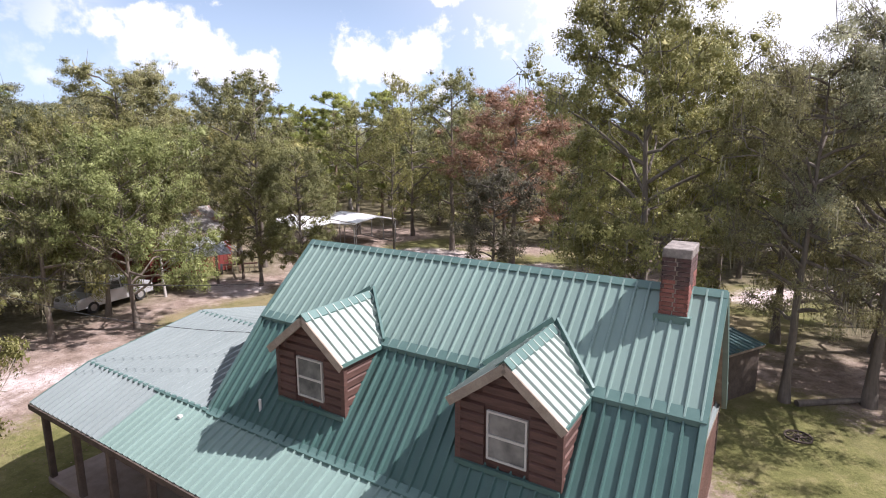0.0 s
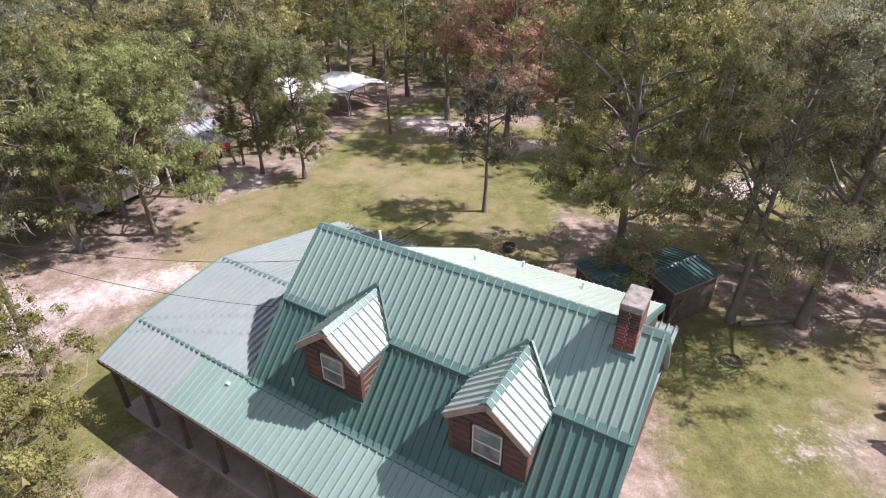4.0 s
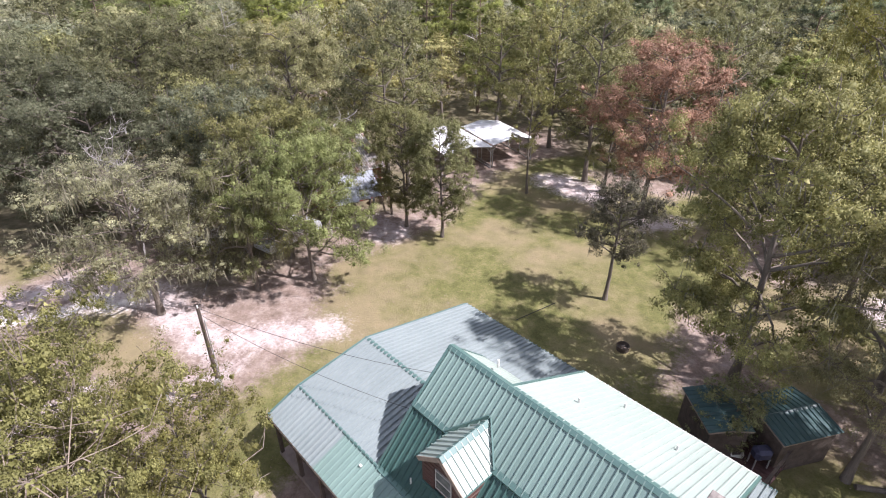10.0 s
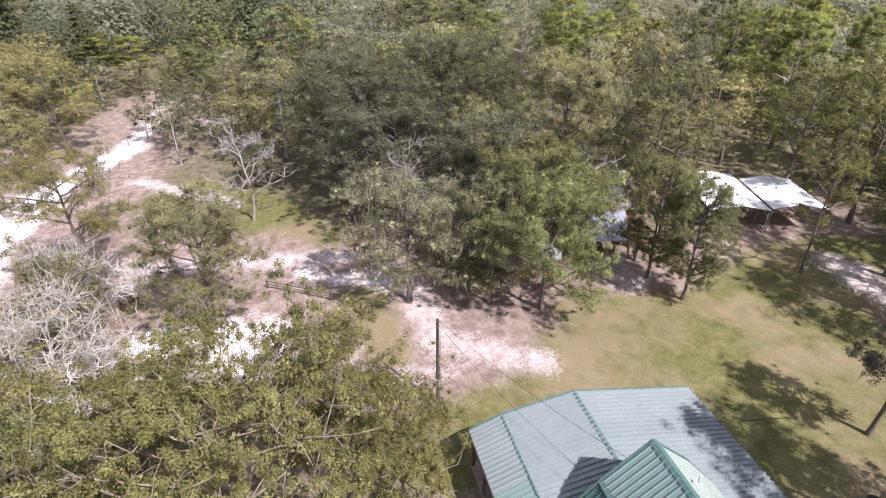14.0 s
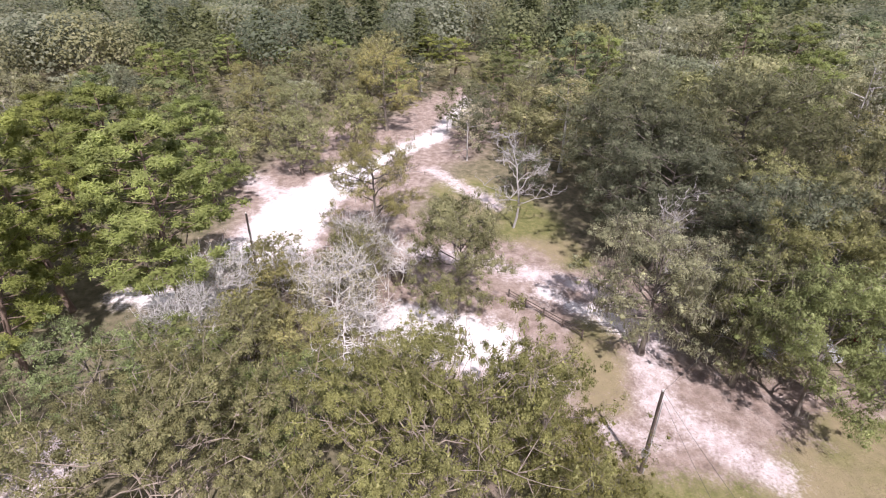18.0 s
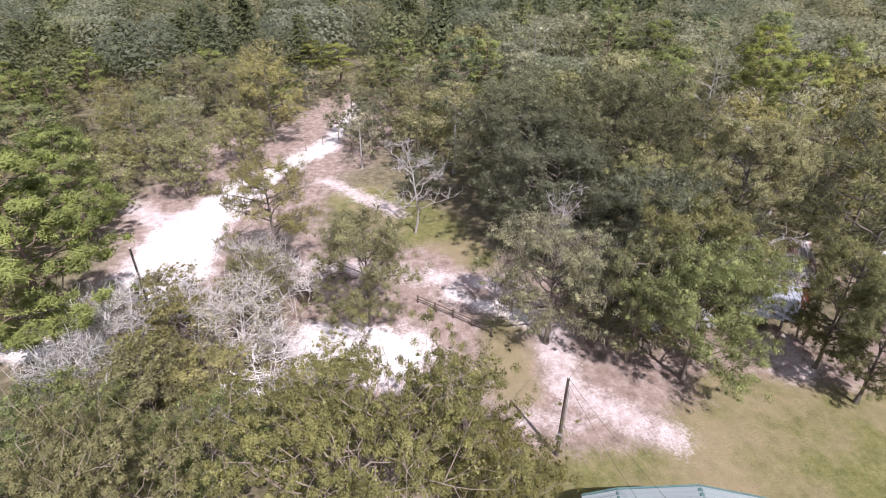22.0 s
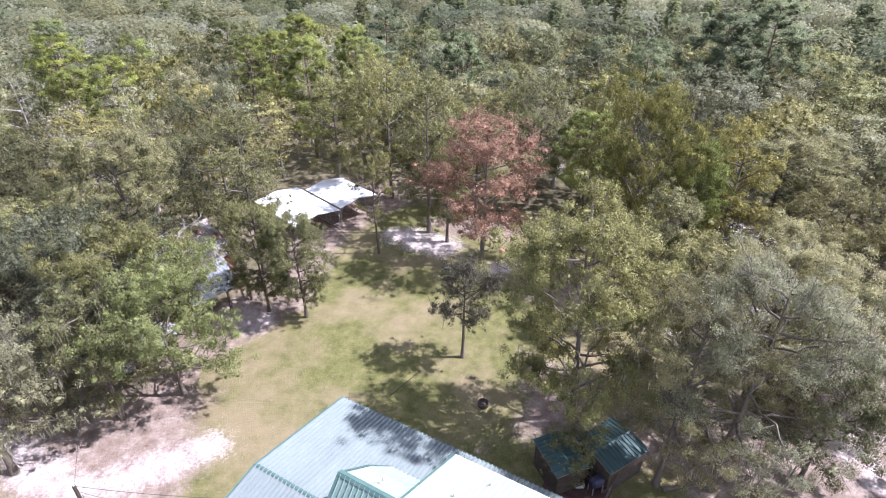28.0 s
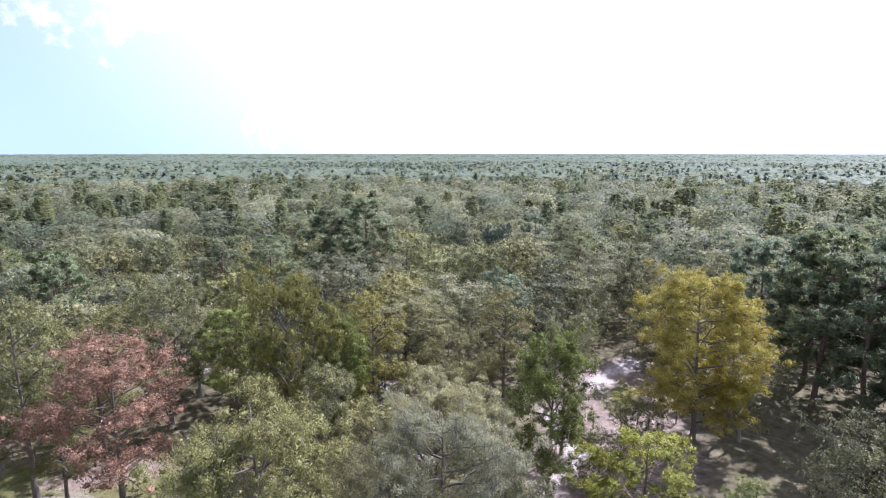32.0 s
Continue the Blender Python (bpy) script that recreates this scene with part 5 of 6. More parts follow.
for x, y in scatter(52, 100, 4.7, 4000, A0, A1, 1.5):
    u = rng.uniform()
    left = math.degrees(math.atan2(-x, y))
    oaks = [("mid_a", OAK), ("mid_b", MID_DARK), ("mid_c", MID_GREY), ("mid_a", MID_GREY), ("mid_b", OAK_GREY), ("mid_a", OAK_DARK), ("mid_b", OAK)]
    if 10 < left < 45 and math.hypot(x, y) < 78:
        oaks = [("mid_c", MID_GREY), ("mid_g", MID_GREY), ("mid_a", OAK_GREY), ("mid_g", LICHEN), ("mid_b", OAK_YELLOW), ("mid_p", PINE), ("mid_c", TWIG_GREY)]
    elif left > 10:
        oaks += [("mid_p", PINE), ("mid_p", PINE_MID), ("mid_g", LICHEN), ("mid_p", PINE)]
    else:
        oaks += [("mid_p", PINE_BLUE)]
    key, lm = oaks[min(len(oaks) - 1, int(u * len(oaks)))]
    low_scrub = left > 62
    if low_scrub:
        plant(key, x, y, rng.uniform(7, 10) if key == "mid_p" else rng.uniform(4.5, 7.5), rng.uniform(2.6, 3.8), PINE_MID if lm is PINE_BLUE else lm)
    else:
        plant(key, x, y, rng.uniform(11, 15) if key == "mid_p" else rng.uniform(9, 13), made_radius(key) * rng.uniform(1.05, 1.35) * (0.85 if key == "mid_p" else 1), lm)


# far woods, joined; their leaf colours carry the haze of distance
def far_template(r, pine_like, count, size):
    if pine_like:
        z = r.uniform(0.35, 1.0, count)
        rad = 0.26 * (1.08 - z) ** 0.6 * r.uniform(0.4, 1.1, count)
    else:
        z = 0.3 + 0.7 * r.beta(1.7, 1.2, count)
        rad = 0.42 * np.sqrt(np.clip(1 - ((z - 0.6) / 0.45) ** 2, 0.03, 1)) * np.sqrt(r.uniform(0.15, 1.1, count))
    a = r.uniform(0, 2 * np.pi, count)
    p = np.stack([rad * np.cos(a), rad * np.sin(a), z], -1)
    soft = (p - [0, 0, 0.5]) * [1.6, 1.6, 1.0]
    soft /= np.linalg.norm(soft, axis=1, keepdims=True)
    soft = soft + [0, 0, 0.8 if count > 150 else 1.5] + r.normal(0, 0.25, p.shape)
    soft /= np.linalg.norm(soft, axis=1, keepdims=True)
    nrm = soft + r.normal(0, 0.35, p.shape)
    nrm /= np.linalg.norm(nrm, axis=1, keepdims=True)
    t = np.cross(nrm, r.normal(0, 1, p.shape))
    t /= np.linalg.norm(t, axis=1, keepdims=True)
    b = np.cross(nrm, t)
    s = size * r.uniform(0.6, 1.4, (count, 1))
    tri, tn = np.stack([p - t * s - b * s * 0.6, p + t * s - b * s * 0.6, p + b * s * 0.9 + nrm * s * 0.2], 1), np.repeat(soft[:, None], 3, 1)
    if count < 40 or count > 150:
        return tri, tn
    # the shaded heart, lumpy, behind the leaves
    rows, cols = 4, 6
    zz = np.linspace(0.3, 0.94, rows)[:, None] * np.ones((1, cols))
    prof = 0.25 * (1.05 - zz) ** 0.6 * 0.8 if pine_like else 0.42 * np.sqrt(np.clip(1 - ((zz - 0.6) / 0.42) ** 2, 0.0, 1)) * 0.78
    prof = prof * r.uniform(0.72, 1.12, zz.shape)
    an = (np.arange(cols)[None] + 0.5 * (np.arange(rows)[:, None] % 2)) * 2 * np.pi / cols
    g = np.stack([prof * np.cos(an), prof * np.sin(an), zz + r.normal(0, 0.02, zz.shape)], -1)
    h2 = np.roll(g, -1, 1)
    core = np.concatenate([np.stack([g[:-1], h2[:-1], h2[1:]], 2).reshape(-1, 3, 3), np.stack([g[:-1], h2[1:], g[1:]], 2).reshape(-1, 3, 3)])
    cn = (core - [0, 0, 0.5]) * [1.6, 1.6, 1.0]
    cn = cn / np.linalg.norm(cn, axis=-1, keepdims=True) + [0, 0, 0.5 if count > 150 else 1.0]
    cn /= np.linalg.norm(cn, axis=-1, keepdims=True)
    return np.concatenate([tri, core]), np.concatenate([tn, cn])


def far_wood(name, label, mat, places, pine_like, count, size, hlo, hhi, seed):
    r = np.random.default_rng(seed)
    temps = [far_template(r, pine_like, count, size) for _ in range(8)]
    n = len(places)
    which = r.integers(0, 8, n)
    T, N = np.stack([q[0] for q in temps])[which], np.stack([q[1] for q in temps])[which]
    h = r.uniform(hlo, hhi, (n, 1, 1))
    wd = r.uniform(0.8, 1.15, (n, 1, 1)) * (h * 0.75 + 4.5) * (1.0 if count > 150 else 1.25)
    a = r.uniform(0, 2 * np.pi, n)
    c, s = np.cos(a)[:, None, None], np.sin(a)[:, None, None]
    X = (T[..., 0] * c - T[..., 1] * s) * wd + places[:, 0][:, None, None]
    Y = (T[..., 0] * s + T[..., 1] * c) * wd + places[:, 1][:, None, None]
    Z = T[..., 2] * h
    v = np.stack([X, Y, Z], -1).reshape(-1, 3)
    nn = np.stack([N[..., 0] * c - N[..., 1] * s, N[..., 0] * s + N[..., 1] * c, N[..., 2]], -1).reshape(-1, 3)
    ob = put(name, mesh_np(name, v, np.arange(len(v)).reshape(-1, 3), [mat], nn))
    tone = ob.data.attributes.new("tone", "FLOAT", "POINT")
    tone.data.foreach_set("value", np.repeat(r.uniform(0, 1, n), len(v) // n).astype(np.float32))
    return tagged(ob, label, "woods", kind="stuff")


def ring(r_in, r_out, spacing, a0, a1, r):
    """A jittered grid in a ring sector."""
    g = np.arange(-r_out, r_out, spacing)
    x, y = [q.ravel() + r.uniform(-0.45, 0.45, q.size) * spacing for q in np.meshgrid(g, g)]
    d, a = np.hypot(x, y), np.arctan2(-x, y)
    k = (d > r_in) & (d < r_out) & (a > a0) & (a < a1) & (reach(SAND, x, y) < -2)
    return np.stack([x[k], y[k]], -1)


fr = np.random.default_rng(5)
for band, (r0, r1, gap, leafy, needly, size) in enumerate(((98, 178, 6.9, 1050, 800, 0.022), (178, 290, 7.6, 400, 300, 0.03))):
    places = ring(r0, r1, gap, radians(-100), radians(140), fr)
    pk = fr.uniform(0, 1, len(places)) + 0.5 * np.array([noise.noise((x * 0.012, y * 0.012, 3.0)) for x, y in places])
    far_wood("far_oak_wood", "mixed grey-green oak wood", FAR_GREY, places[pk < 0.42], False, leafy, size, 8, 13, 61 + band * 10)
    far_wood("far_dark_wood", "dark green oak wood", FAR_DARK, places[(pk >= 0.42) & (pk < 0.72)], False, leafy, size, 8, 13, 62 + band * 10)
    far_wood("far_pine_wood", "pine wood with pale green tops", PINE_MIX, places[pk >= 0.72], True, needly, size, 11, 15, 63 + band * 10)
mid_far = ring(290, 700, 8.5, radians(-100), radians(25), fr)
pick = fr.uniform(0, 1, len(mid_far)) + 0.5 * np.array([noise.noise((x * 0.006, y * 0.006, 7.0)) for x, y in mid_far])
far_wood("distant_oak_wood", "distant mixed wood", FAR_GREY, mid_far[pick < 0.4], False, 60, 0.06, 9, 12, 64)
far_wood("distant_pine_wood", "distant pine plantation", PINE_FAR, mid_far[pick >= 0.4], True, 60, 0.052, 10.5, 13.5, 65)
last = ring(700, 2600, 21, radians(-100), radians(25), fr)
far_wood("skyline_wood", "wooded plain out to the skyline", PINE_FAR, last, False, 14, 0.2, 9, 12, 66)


# the closed canopy of the distance: one uneven sheet of tree tops, from the near edge of the plantation to the skyline
cr = np.geomspace(285, 3600, 230)
ca = np.radians(np.linspace(-102, 28, 420))
CR, CA = np.meshgrid(cr, ca, indexing="ij")
CX, CY = -np.sin(CA) * CR, np.cos(CA) * CR
CZ = fr.normal(10.2, 0.8, CX.shape) + 1.2 * np.sin(CX * 0.021 + 2 * np.sin(CY * 0.013)) * np.cos(CY * 0.017)
CZ[0], CZ[:, 0], CZ[:, -1] = -0.2, -0.2, -0.2
ids = np.arange(CX.size).reshape(CX.shape)
quads = np.stack([ids[:-1, :-1], ids[:-1, 1:], ids[1:, 1:], ids[1:, :-1]], -1).reshape(-1, 4)
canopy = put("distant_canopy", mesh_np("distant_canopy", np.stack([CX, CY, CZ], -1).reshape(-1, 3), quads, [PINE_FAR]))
tone = canopy.data.attributes.new("tone", "FLOAT", "POINT")
tone.data.foreach_set("value", fr.uniform(0, 1, CX.size).astype(np.float32))
tagged(canopy, "closed canopy of distant pine plantation, tinted blue-green for haze", "woods", kind="stuff")


# ---- carports ----
def carport(name, label, m, w, l, h, rise):
    """A steel carport with a sheet roof, bowed legs and cross ties; its front looks along -y."""
    t = thing(name, label, "carport", "carports in the yard", m=m)
    for s in (-1, 1):
        d = Vector((s * (w / 2 + 0.06), 0, -rise))
        for k in range(6):
            y0, y1 = k * l / 6 - 0.1, (k + 1) * l / 6 - 0.105
            n = Vector((rise * s, 0, w / 2)).normalized() * 0.03
            bm = bmesh.new()
            a = [Vector((0, y0, h + rise)), Vector((0, y1, h + rise))]
            b = [q + d for q in a]
            top = [bm.verts.new(q + n) for q in (a[0], a[1], b[1], b[0])]
            bot = [bm.verts.new(q) for q in (a[0], a[1], b[1], b[0])]
            bm.faces.new(top), bm.faces.new(bot[::-1])
            for i in range(4):
                bm.faces.new((top[i], bot[i], bot[(i + 1) % 4], top[(i + 1) % 4]))
            for q in range(4):
                yy = y0 + (q + 0.5) * (y1 - y0) / 4
                beam(Vector((0, yy, h + rise)) + n, Vector((0, yy, h + rise)) + d + n, 0.03, 0.03, bm)
            bmesh.ops.recalc_face_normals(bm, faces=bm.faces)
            part("roof_sheet", bm, CANOPY, t)
    for k in range(4):
        y = k * (l - 0.3) / 3 + 0.05
        for s in (-1, 1):
            x = s * w / 2
            leg = part("leg", beam((x, y, -0.05), (x, y, h - 0.25), 0.07), STEEL, t)
            part("knee_brace", beam((x, y, h - 0.6), (x - s * 0.5, y, h + 0.08), 0.05), STEEL, leg)
            part("rafter", beam((x, y, h - 0.25), (x - s * 0.16, y, h - 0.02), 0.06, bm=beam((x - s * 0.16, y, h - 0.02), (0, y, h + rise - 0.04), 0.06)), STEEL, t)
    for s in (-1, 1):
        part("ground_rail", beam((s * w / 2, 0, 0.02), (s * w / 2, l - 0.3, 0.02), 0.07), STEEL, t)
    return t


carport("carport", "white sheet-metal carport on bowed steel legs", pose(-6.8, 46.75, 0, 0, 0, 43), 4.2, 6.0, 2.05, 0.38)
carport("carport", "white sheet-metal carport beside its twin", pose(-10.1, 43.35, 0, 0, 0, 43), 4.6, 7.3, 2.0, 0.38)


# ---- red barn with lean-to ----
LEAN_TO = surface("dull_galvanised_sheet", (0.34, 0.36, 0.4), (0.46, 0.48, 0.52), 2.0, 0.45, 0.2, 40, 0.1, vary=0.2, c2=(0.25, 0.18, 0.14), wear=0.64)
def barn():
    t = thing("barn", "red board barn with rusty sheet roof and open lean-to", "barn", m=pose(-20.0, 36.85, 0, 0, 0, -40))
    # upright boards: the long sides, and the gable ends under a ridge along y
    for s in (-1, 1):
        for k in range(18):
            y = -2.7 + k * 0.3
            part("wall_board", box(s * 3.5 - 0.025, s * 3.5 + 0.025, y, y + 0.285, 0.05, 2.5 + 0.012 * ((k * 7) % 5)), RED_PAINT, t)
        for k in range(23):
            x = -3.45 + k * 0.3
            top = 2.6 + (3.6 - abs(x + 0.15)) * 0.42
            part("wall_board", box(x, x + 0.285, s * 2.65 - 0.025, s * 2.65 + 0.025, 0.05, top), RED_PAINT, t)
    for s in (-1, 1):
        for k in range(8):
            y = -3.0 + k * 0.75
            d = Vector((s * 3.85, 0, -1.6))
            a = Vector((0, y, 4.2))
            n = Vector((s * 0.38, 0, 0.92)).normalized() * 0.02
            bm = bmesh.new()
            for q in range(4):
                yy = q * 0.1875
                vs = [bm.verts.new(a + Vector((0, yy + dy, 0)) + (n * dz) + (d if e else Vector())) for e in (0, 1) for dy, dz in ((0, 0), (0.05, 2), (0.1, 0), (0.1875, 0))]
                for i in range(3):
                    bm.faces.new((vs[i], vs[i + 1], vs[i + 5], vs[i + 4]))
            bmesh.ops.solidify(bm, geom=bm.faces[:], thickness=0.01)
            part("roof_sheet", bm, RUST, t)
    part("ridge_cap", prism([(-0.2, 4.14), (0, 4.26), (0.2, 4.14), (0.2, 4.12), (0, 4.23), (-0.2, 4.12)], "y", -3.02, 3.02), RUST, t)
    # lean-to on the yard side
    for k in range(4):
        bm = beam((3.7 + 0.02, -1.35 + k * 0.9, 2.55), (7.0, -2.3 + k * 0.9, 1.85), 0.89, 0.03)
        for q in range(3):
            yy = -1.35 + k * 0.9 - 0.3 + q * 0.3
            beam((3.72, yy, 2.58), (7.0, yy, 1.88), 0.04, 0.04, bm)
        part("lean_to_sheet", bm, LEAN_TO, t, "greyish lean-to sheet")
    for y in (-1.7, 0.0, 1.7):
        part("post", beam((6.8, y, 0), (6.8, y, 1.86), 0.12, bm=None), DARK_WOOD, t)
    return t


barn()


def harrow(x, y, turn):
    """A rusty red farm implement: a tool bar with two wheels and tines."""
    t = thing("farm_implement", "rusty red farm implement parked beside the barn", "implement", m=pose(x, y, 0, 0, 0, turn))
    part("tool_bar", beam((-1.1, 0, 0.65), (1.1, 0, 0.65), 0.1), LOG, t)
    part("draw_bar", beam((0, 0, 0.65), (0, -1.4, 0.4), 0.08), LOG, t)
    part("mast", beam((0, 0, 0.65), (0, 0.1, 1.25), 0.07), LOG, t)
    for s in (-1, 1):
        w = part("wheel", beam((s * 1.15, 0.2, 0.35), (s * 1.27, 0.2, 0.35), 0.7, sides=18), BLACK, t)
        part("rim", beam((s * 1.14, 0.2, 0.35), (s * 1.28, 0.2, 0.35), 0.36, sides=14), LOG, w)
    for k in range(6):
        part("tine", beam((-0.9 + k * 0.36, 0.05, 0.62), (-0.9 + k * 0.36, 0.4, 0.05), 0.05), RUST, t)


harrow(-14.5, 35.4, 20)


# ---- parked car under the trees ----
def parked_car(x, y, turn):
    t = thing("car", "dusty silver car parked in the shade of the oaks", "car", m=pose(x, y, 0, 0, 0, turn))
    silver = surface("silver_car_paint", (0.42, 0.42, 0.43), (0.52, 0.52, 0.53), 2, 0.35, 0.25, 80, 0.03, vary=0.1)
    side = [(-2.2, 0.35), (-2.25, 0.62), (-2.15, 0.86), (-1.2, 0.95), (1.5, 0.98), (2.15, 0.92), (2.22, 0.6), (2.18, 0.33)]
    part("body", prism(side, "y", -0.86, 0.86), silver, t)
    cab = bmesh.new()
    lo = [(-1.25, 0.95), (1.6, 0.97)]
    vs = [cab.verts.new(v) for v in ((-1.25, -0.82, 0.93), (1.7, -0.82, 0.95), (1.7, 0.82, 0.95), (-1.25, 0.82, 0.93), (-0.5, -0.66, 1.43), (1.15, -0.66, 1.44), (1.15, 0.66, 1.44), (-0.5, 0.66, 1.43))]
    for f in ((0, 1, 5, 4), (1, 2, 6, 5), (2, 3, 7, 6), (3, 0, 4, 7), (4, 5, 6, 7)):
        cab.faces.new([vs[i] for i in f])
    part("cabin", cab, silver, t)
    part("windscreen", beam((-1.2, 0, 0.985), (-0.53, 0, 1.41), 1.28, 0.02), GLASS, t)
    part("rear_window", beam((1.67, 0, 1.0), (1.19, 0, 1.40), 1.26, 0.02), GLASS, t)
    for s in (-1, 1):
        for a, b in ((-0.75, 0.25), (0.33, 1.25)):
            bm = bmesh.new()
            pts = [(a, s * 0.815, 1.0), (b, s * 0.815, 1.0), (b - (0.12 if a > 0 else 0), s * 0.69, 1.38), (a + (0.35 if a < 0 else 0), s * 0.69, 1.38)]
            q = [bm.verts.new(v) for v in pts]
            bm.faces.new(q)
            bmesh.ops.solidify(bm, geom=bm.faces[:], thickness=0.012)
            part("side_window", bm, GLASS, t)
        for x0 in (-1.4, 1.35):
            w = part("wheel", beam((x0, s * 0.68, 0.31), (x0, s * 0.88, 0.31), 0.62, sides=18), BLACK, t)
            part("rim", beam((x0, s * 0.70, 0.31), (x0, s * 0.895, 0.31), 0.36, sides=14), STEEL, w)
        part("headlight", box(-2.24, -2.1, s * 0.62 - 0.16, s * 0.62 + 0.16, 0.66, 0.8, bevel=0.02), GLASS, t)
    part("bumper", box(-2.32, -2.2, -0.8, 0.8, 0.36, 0.58, bevel=0.04), silver, t)
    return t


parked_car(-18.9, 27.9, 70)


# ---- sheds and deck behind the house ----
def shed(x, y, turn, w, l, h, rise, label, off=0.0):
    t = thing("shed", label, "shed", m=pose(x, y, 0, 0, 0, turn))
    for s in (-1, 1):
        part("side_wall", box(s * (w / 2 - 0.12) - 0.03, s * (w / 2 - 0.12) + 0.03, -l / 2 + 0.1, l / 2 - 0.1, 0, h), DARK_WOOD, t)
        d = Vector((s * (w / 2 + 0.05), 0, -rise))
        roof_plane("roof", t, (0, l / 2, h + rise) if s > 0 else (0, -l / 2, h + rise), (0, -s, 0), d, l, d.length, DARK_GREEN)
    for s in (-1, 1):
        part("end_wall", prism([(-w / 2 + 0.15, 0), (w / 2 - 0.15, 0), (w / 2 - 0.15, h), (0, h + rise - 0.12), (-w / 2 + 0.15, h)], "y", s * (l / 2 - 0.13) - 0.03, s * (l / 2 - 0.13) + 0.03), DARK_WOOD, t)
    part("ridge_cap", prism([(-0.12, h + rise - 0.04), (0, h + rise + 0.04), (0.12, h + rise - 0.04), (0, h + rise + 0.01)], "y", -l / 2, l / 2), DARK_GREEN, t)
    return t


shed(6.3, 17.7, 18, 1.7, 2.4, 1.8, 0.1, "low shed with dappled dark green metal roof")
shed(9.0, 18.2, 30 - 90, 2.4, 2.7, 1.75, 0.22, "small shed with a low dark green gabled roof")
deck = thing("deck", "dark stained board deck behind the house", "deck", m=pose(6.7, 17.1, 0, 0, 0, HA - 4))
DECK = surface("dark_red_deck_stain", (0.05, 0.022, 0.02), (0.085, 0.04, 0.034), 3, 0.7, 0, 40, 0.3, stretch=(0.3, 1, 1), vary=0.3)
for k in range(16):
    part("deck_board", box(-1.0, 2.0, -1.15 + k * 0.15, -1.15 + k * 0.15 + 0.14, 0.3, 0.34, bevel=0.006), DECK, deck)
for x in (-0.9, 0.5, 1.9):
    for y in (-1.1, 1.2):
        part("deck_post", box(x - 0.05, x + 0.05, y - 0.05, y + 0.05, -0.05, 0.3), DARK_WOOD, deck)
for y in (-0.9, -0.3, 0.3, 0.9):
    part("baluster", box(1.93, 1.98, y, y + 0.05, 0.34, 1.1), DARK_WOOD, deck)
part("hand_rail", box(1.9, 2.01, -1.15, 1.25, 1.1, 1.15, bevel=0.01), DARK_WOOD, deck)
grill = thing("barbecue_grill", "covered dark barbecue grill on the deck", "grill", m=pose(7.9, 16.6, 0.34, 0, 0, 20))
part("cover", box(-0.35, 0.35, -0.25, 0.25, 0.45, 0.95, bevel=0.12), surface("blue_black_cover", (0.03, 0.03, 0.06), (0.05, 0.05, 0.09), 5, 0.6), grill)
for x in (-0.28, 0.28):
    for y in (-0.18, 0.18):
        part("leg", beam((x, y, 0), (x, y, 0.5), 0.04), STEEL, grill)
box_t = thing("white_tub", "small white plastic tub on the deck", "tub", m=pose(7.2, 16.9, 0.34))
part("tub", prism([(-0.2, 0), (0.2, 0), (0.24, 0.2), (0.2, 0.22), (0.17, 0.05), (-0.17, 0.05), (-0.2, 0.22), (-0.24, 0.2)], "y", -0.16, 0.16), WHITE, box_t)


# ---- poles and wires ----
def cable(name, label, a, b, sag, thick=0.008):
    cu_ = bpy.data.curves.new(name, "CURVE")
    cu_.dimensions, cu_.bevel_depth, cu_.bevel_resolution = "3D", thick, 1
    sp = cu_.splines.new("POLY")
    sp.points.add(16)
    a, b = Vector(a), Vector(b)
    for i in range(17):
        k = i / 16
        p = a.lerp(b, k) - Vector((0, 0, sag * 4 * k * (1 - k)))
        sp.points[i].co = (*p, 1)
    cu_.materials.append(BLACK)
    ob = new(name, cu_)
    return tagged(ob, label, "cable", "overhead wires")


def utility_pole(x, y, h, label):
    t = thing("utility_pole", label, "pole", m=pose(x, y, 0, 0, 0, 30))
    part("shaft", beam((0, 0, -0.1), (0, 0, h), 0.2, bm=None, sides=12, w2=0.14), DARK_WOOD, t)
    part("conduit", beam((0.13, 0, 0.0), (0.12, 0, h - 0.6), 0.05, sides=8), STEEL, t)
    part("meter_box", box(-0.13, 0.13, -0.24, -0.11, 1.3, 1.75, bevel=0.015), STEEL, t)
    part("insulator", beam((0, 0, h), (0, 0, h + 0.1), 0.07, sides=8), WHITE, t)


utility_pole(-14.02, 13.78, 5.4, "brown wooden utility pole beside the sandy drive")
utility_pole(-34.7, -4.3, 6.5, "tall grey utility pole among the scrub")


def house_at(u, v, z):
    a = radians(HA)
    return (HX + u * math.cos(a) - v * math.sin(a), HY + u * math.sin(a) + v * math.cos(a), z)


cable("service_wire", "black service wire from the pole to the house", (-14.02, 13.78, 5.4), house_at(U_ML + 0.1, 4.3, 5.1), 0.35)
cable("service_wire", "black service wire over the porch roof", (-14.02, 13.78, 5.1), house_at(U_ML + 0.1, 3.3, 4.0), 0.4)
cable("service_wire", "pale wire from the pole into the oaks", (-14.02, 13.78, 5.35), (-19.5, 25.0, 6.2), 0.3)

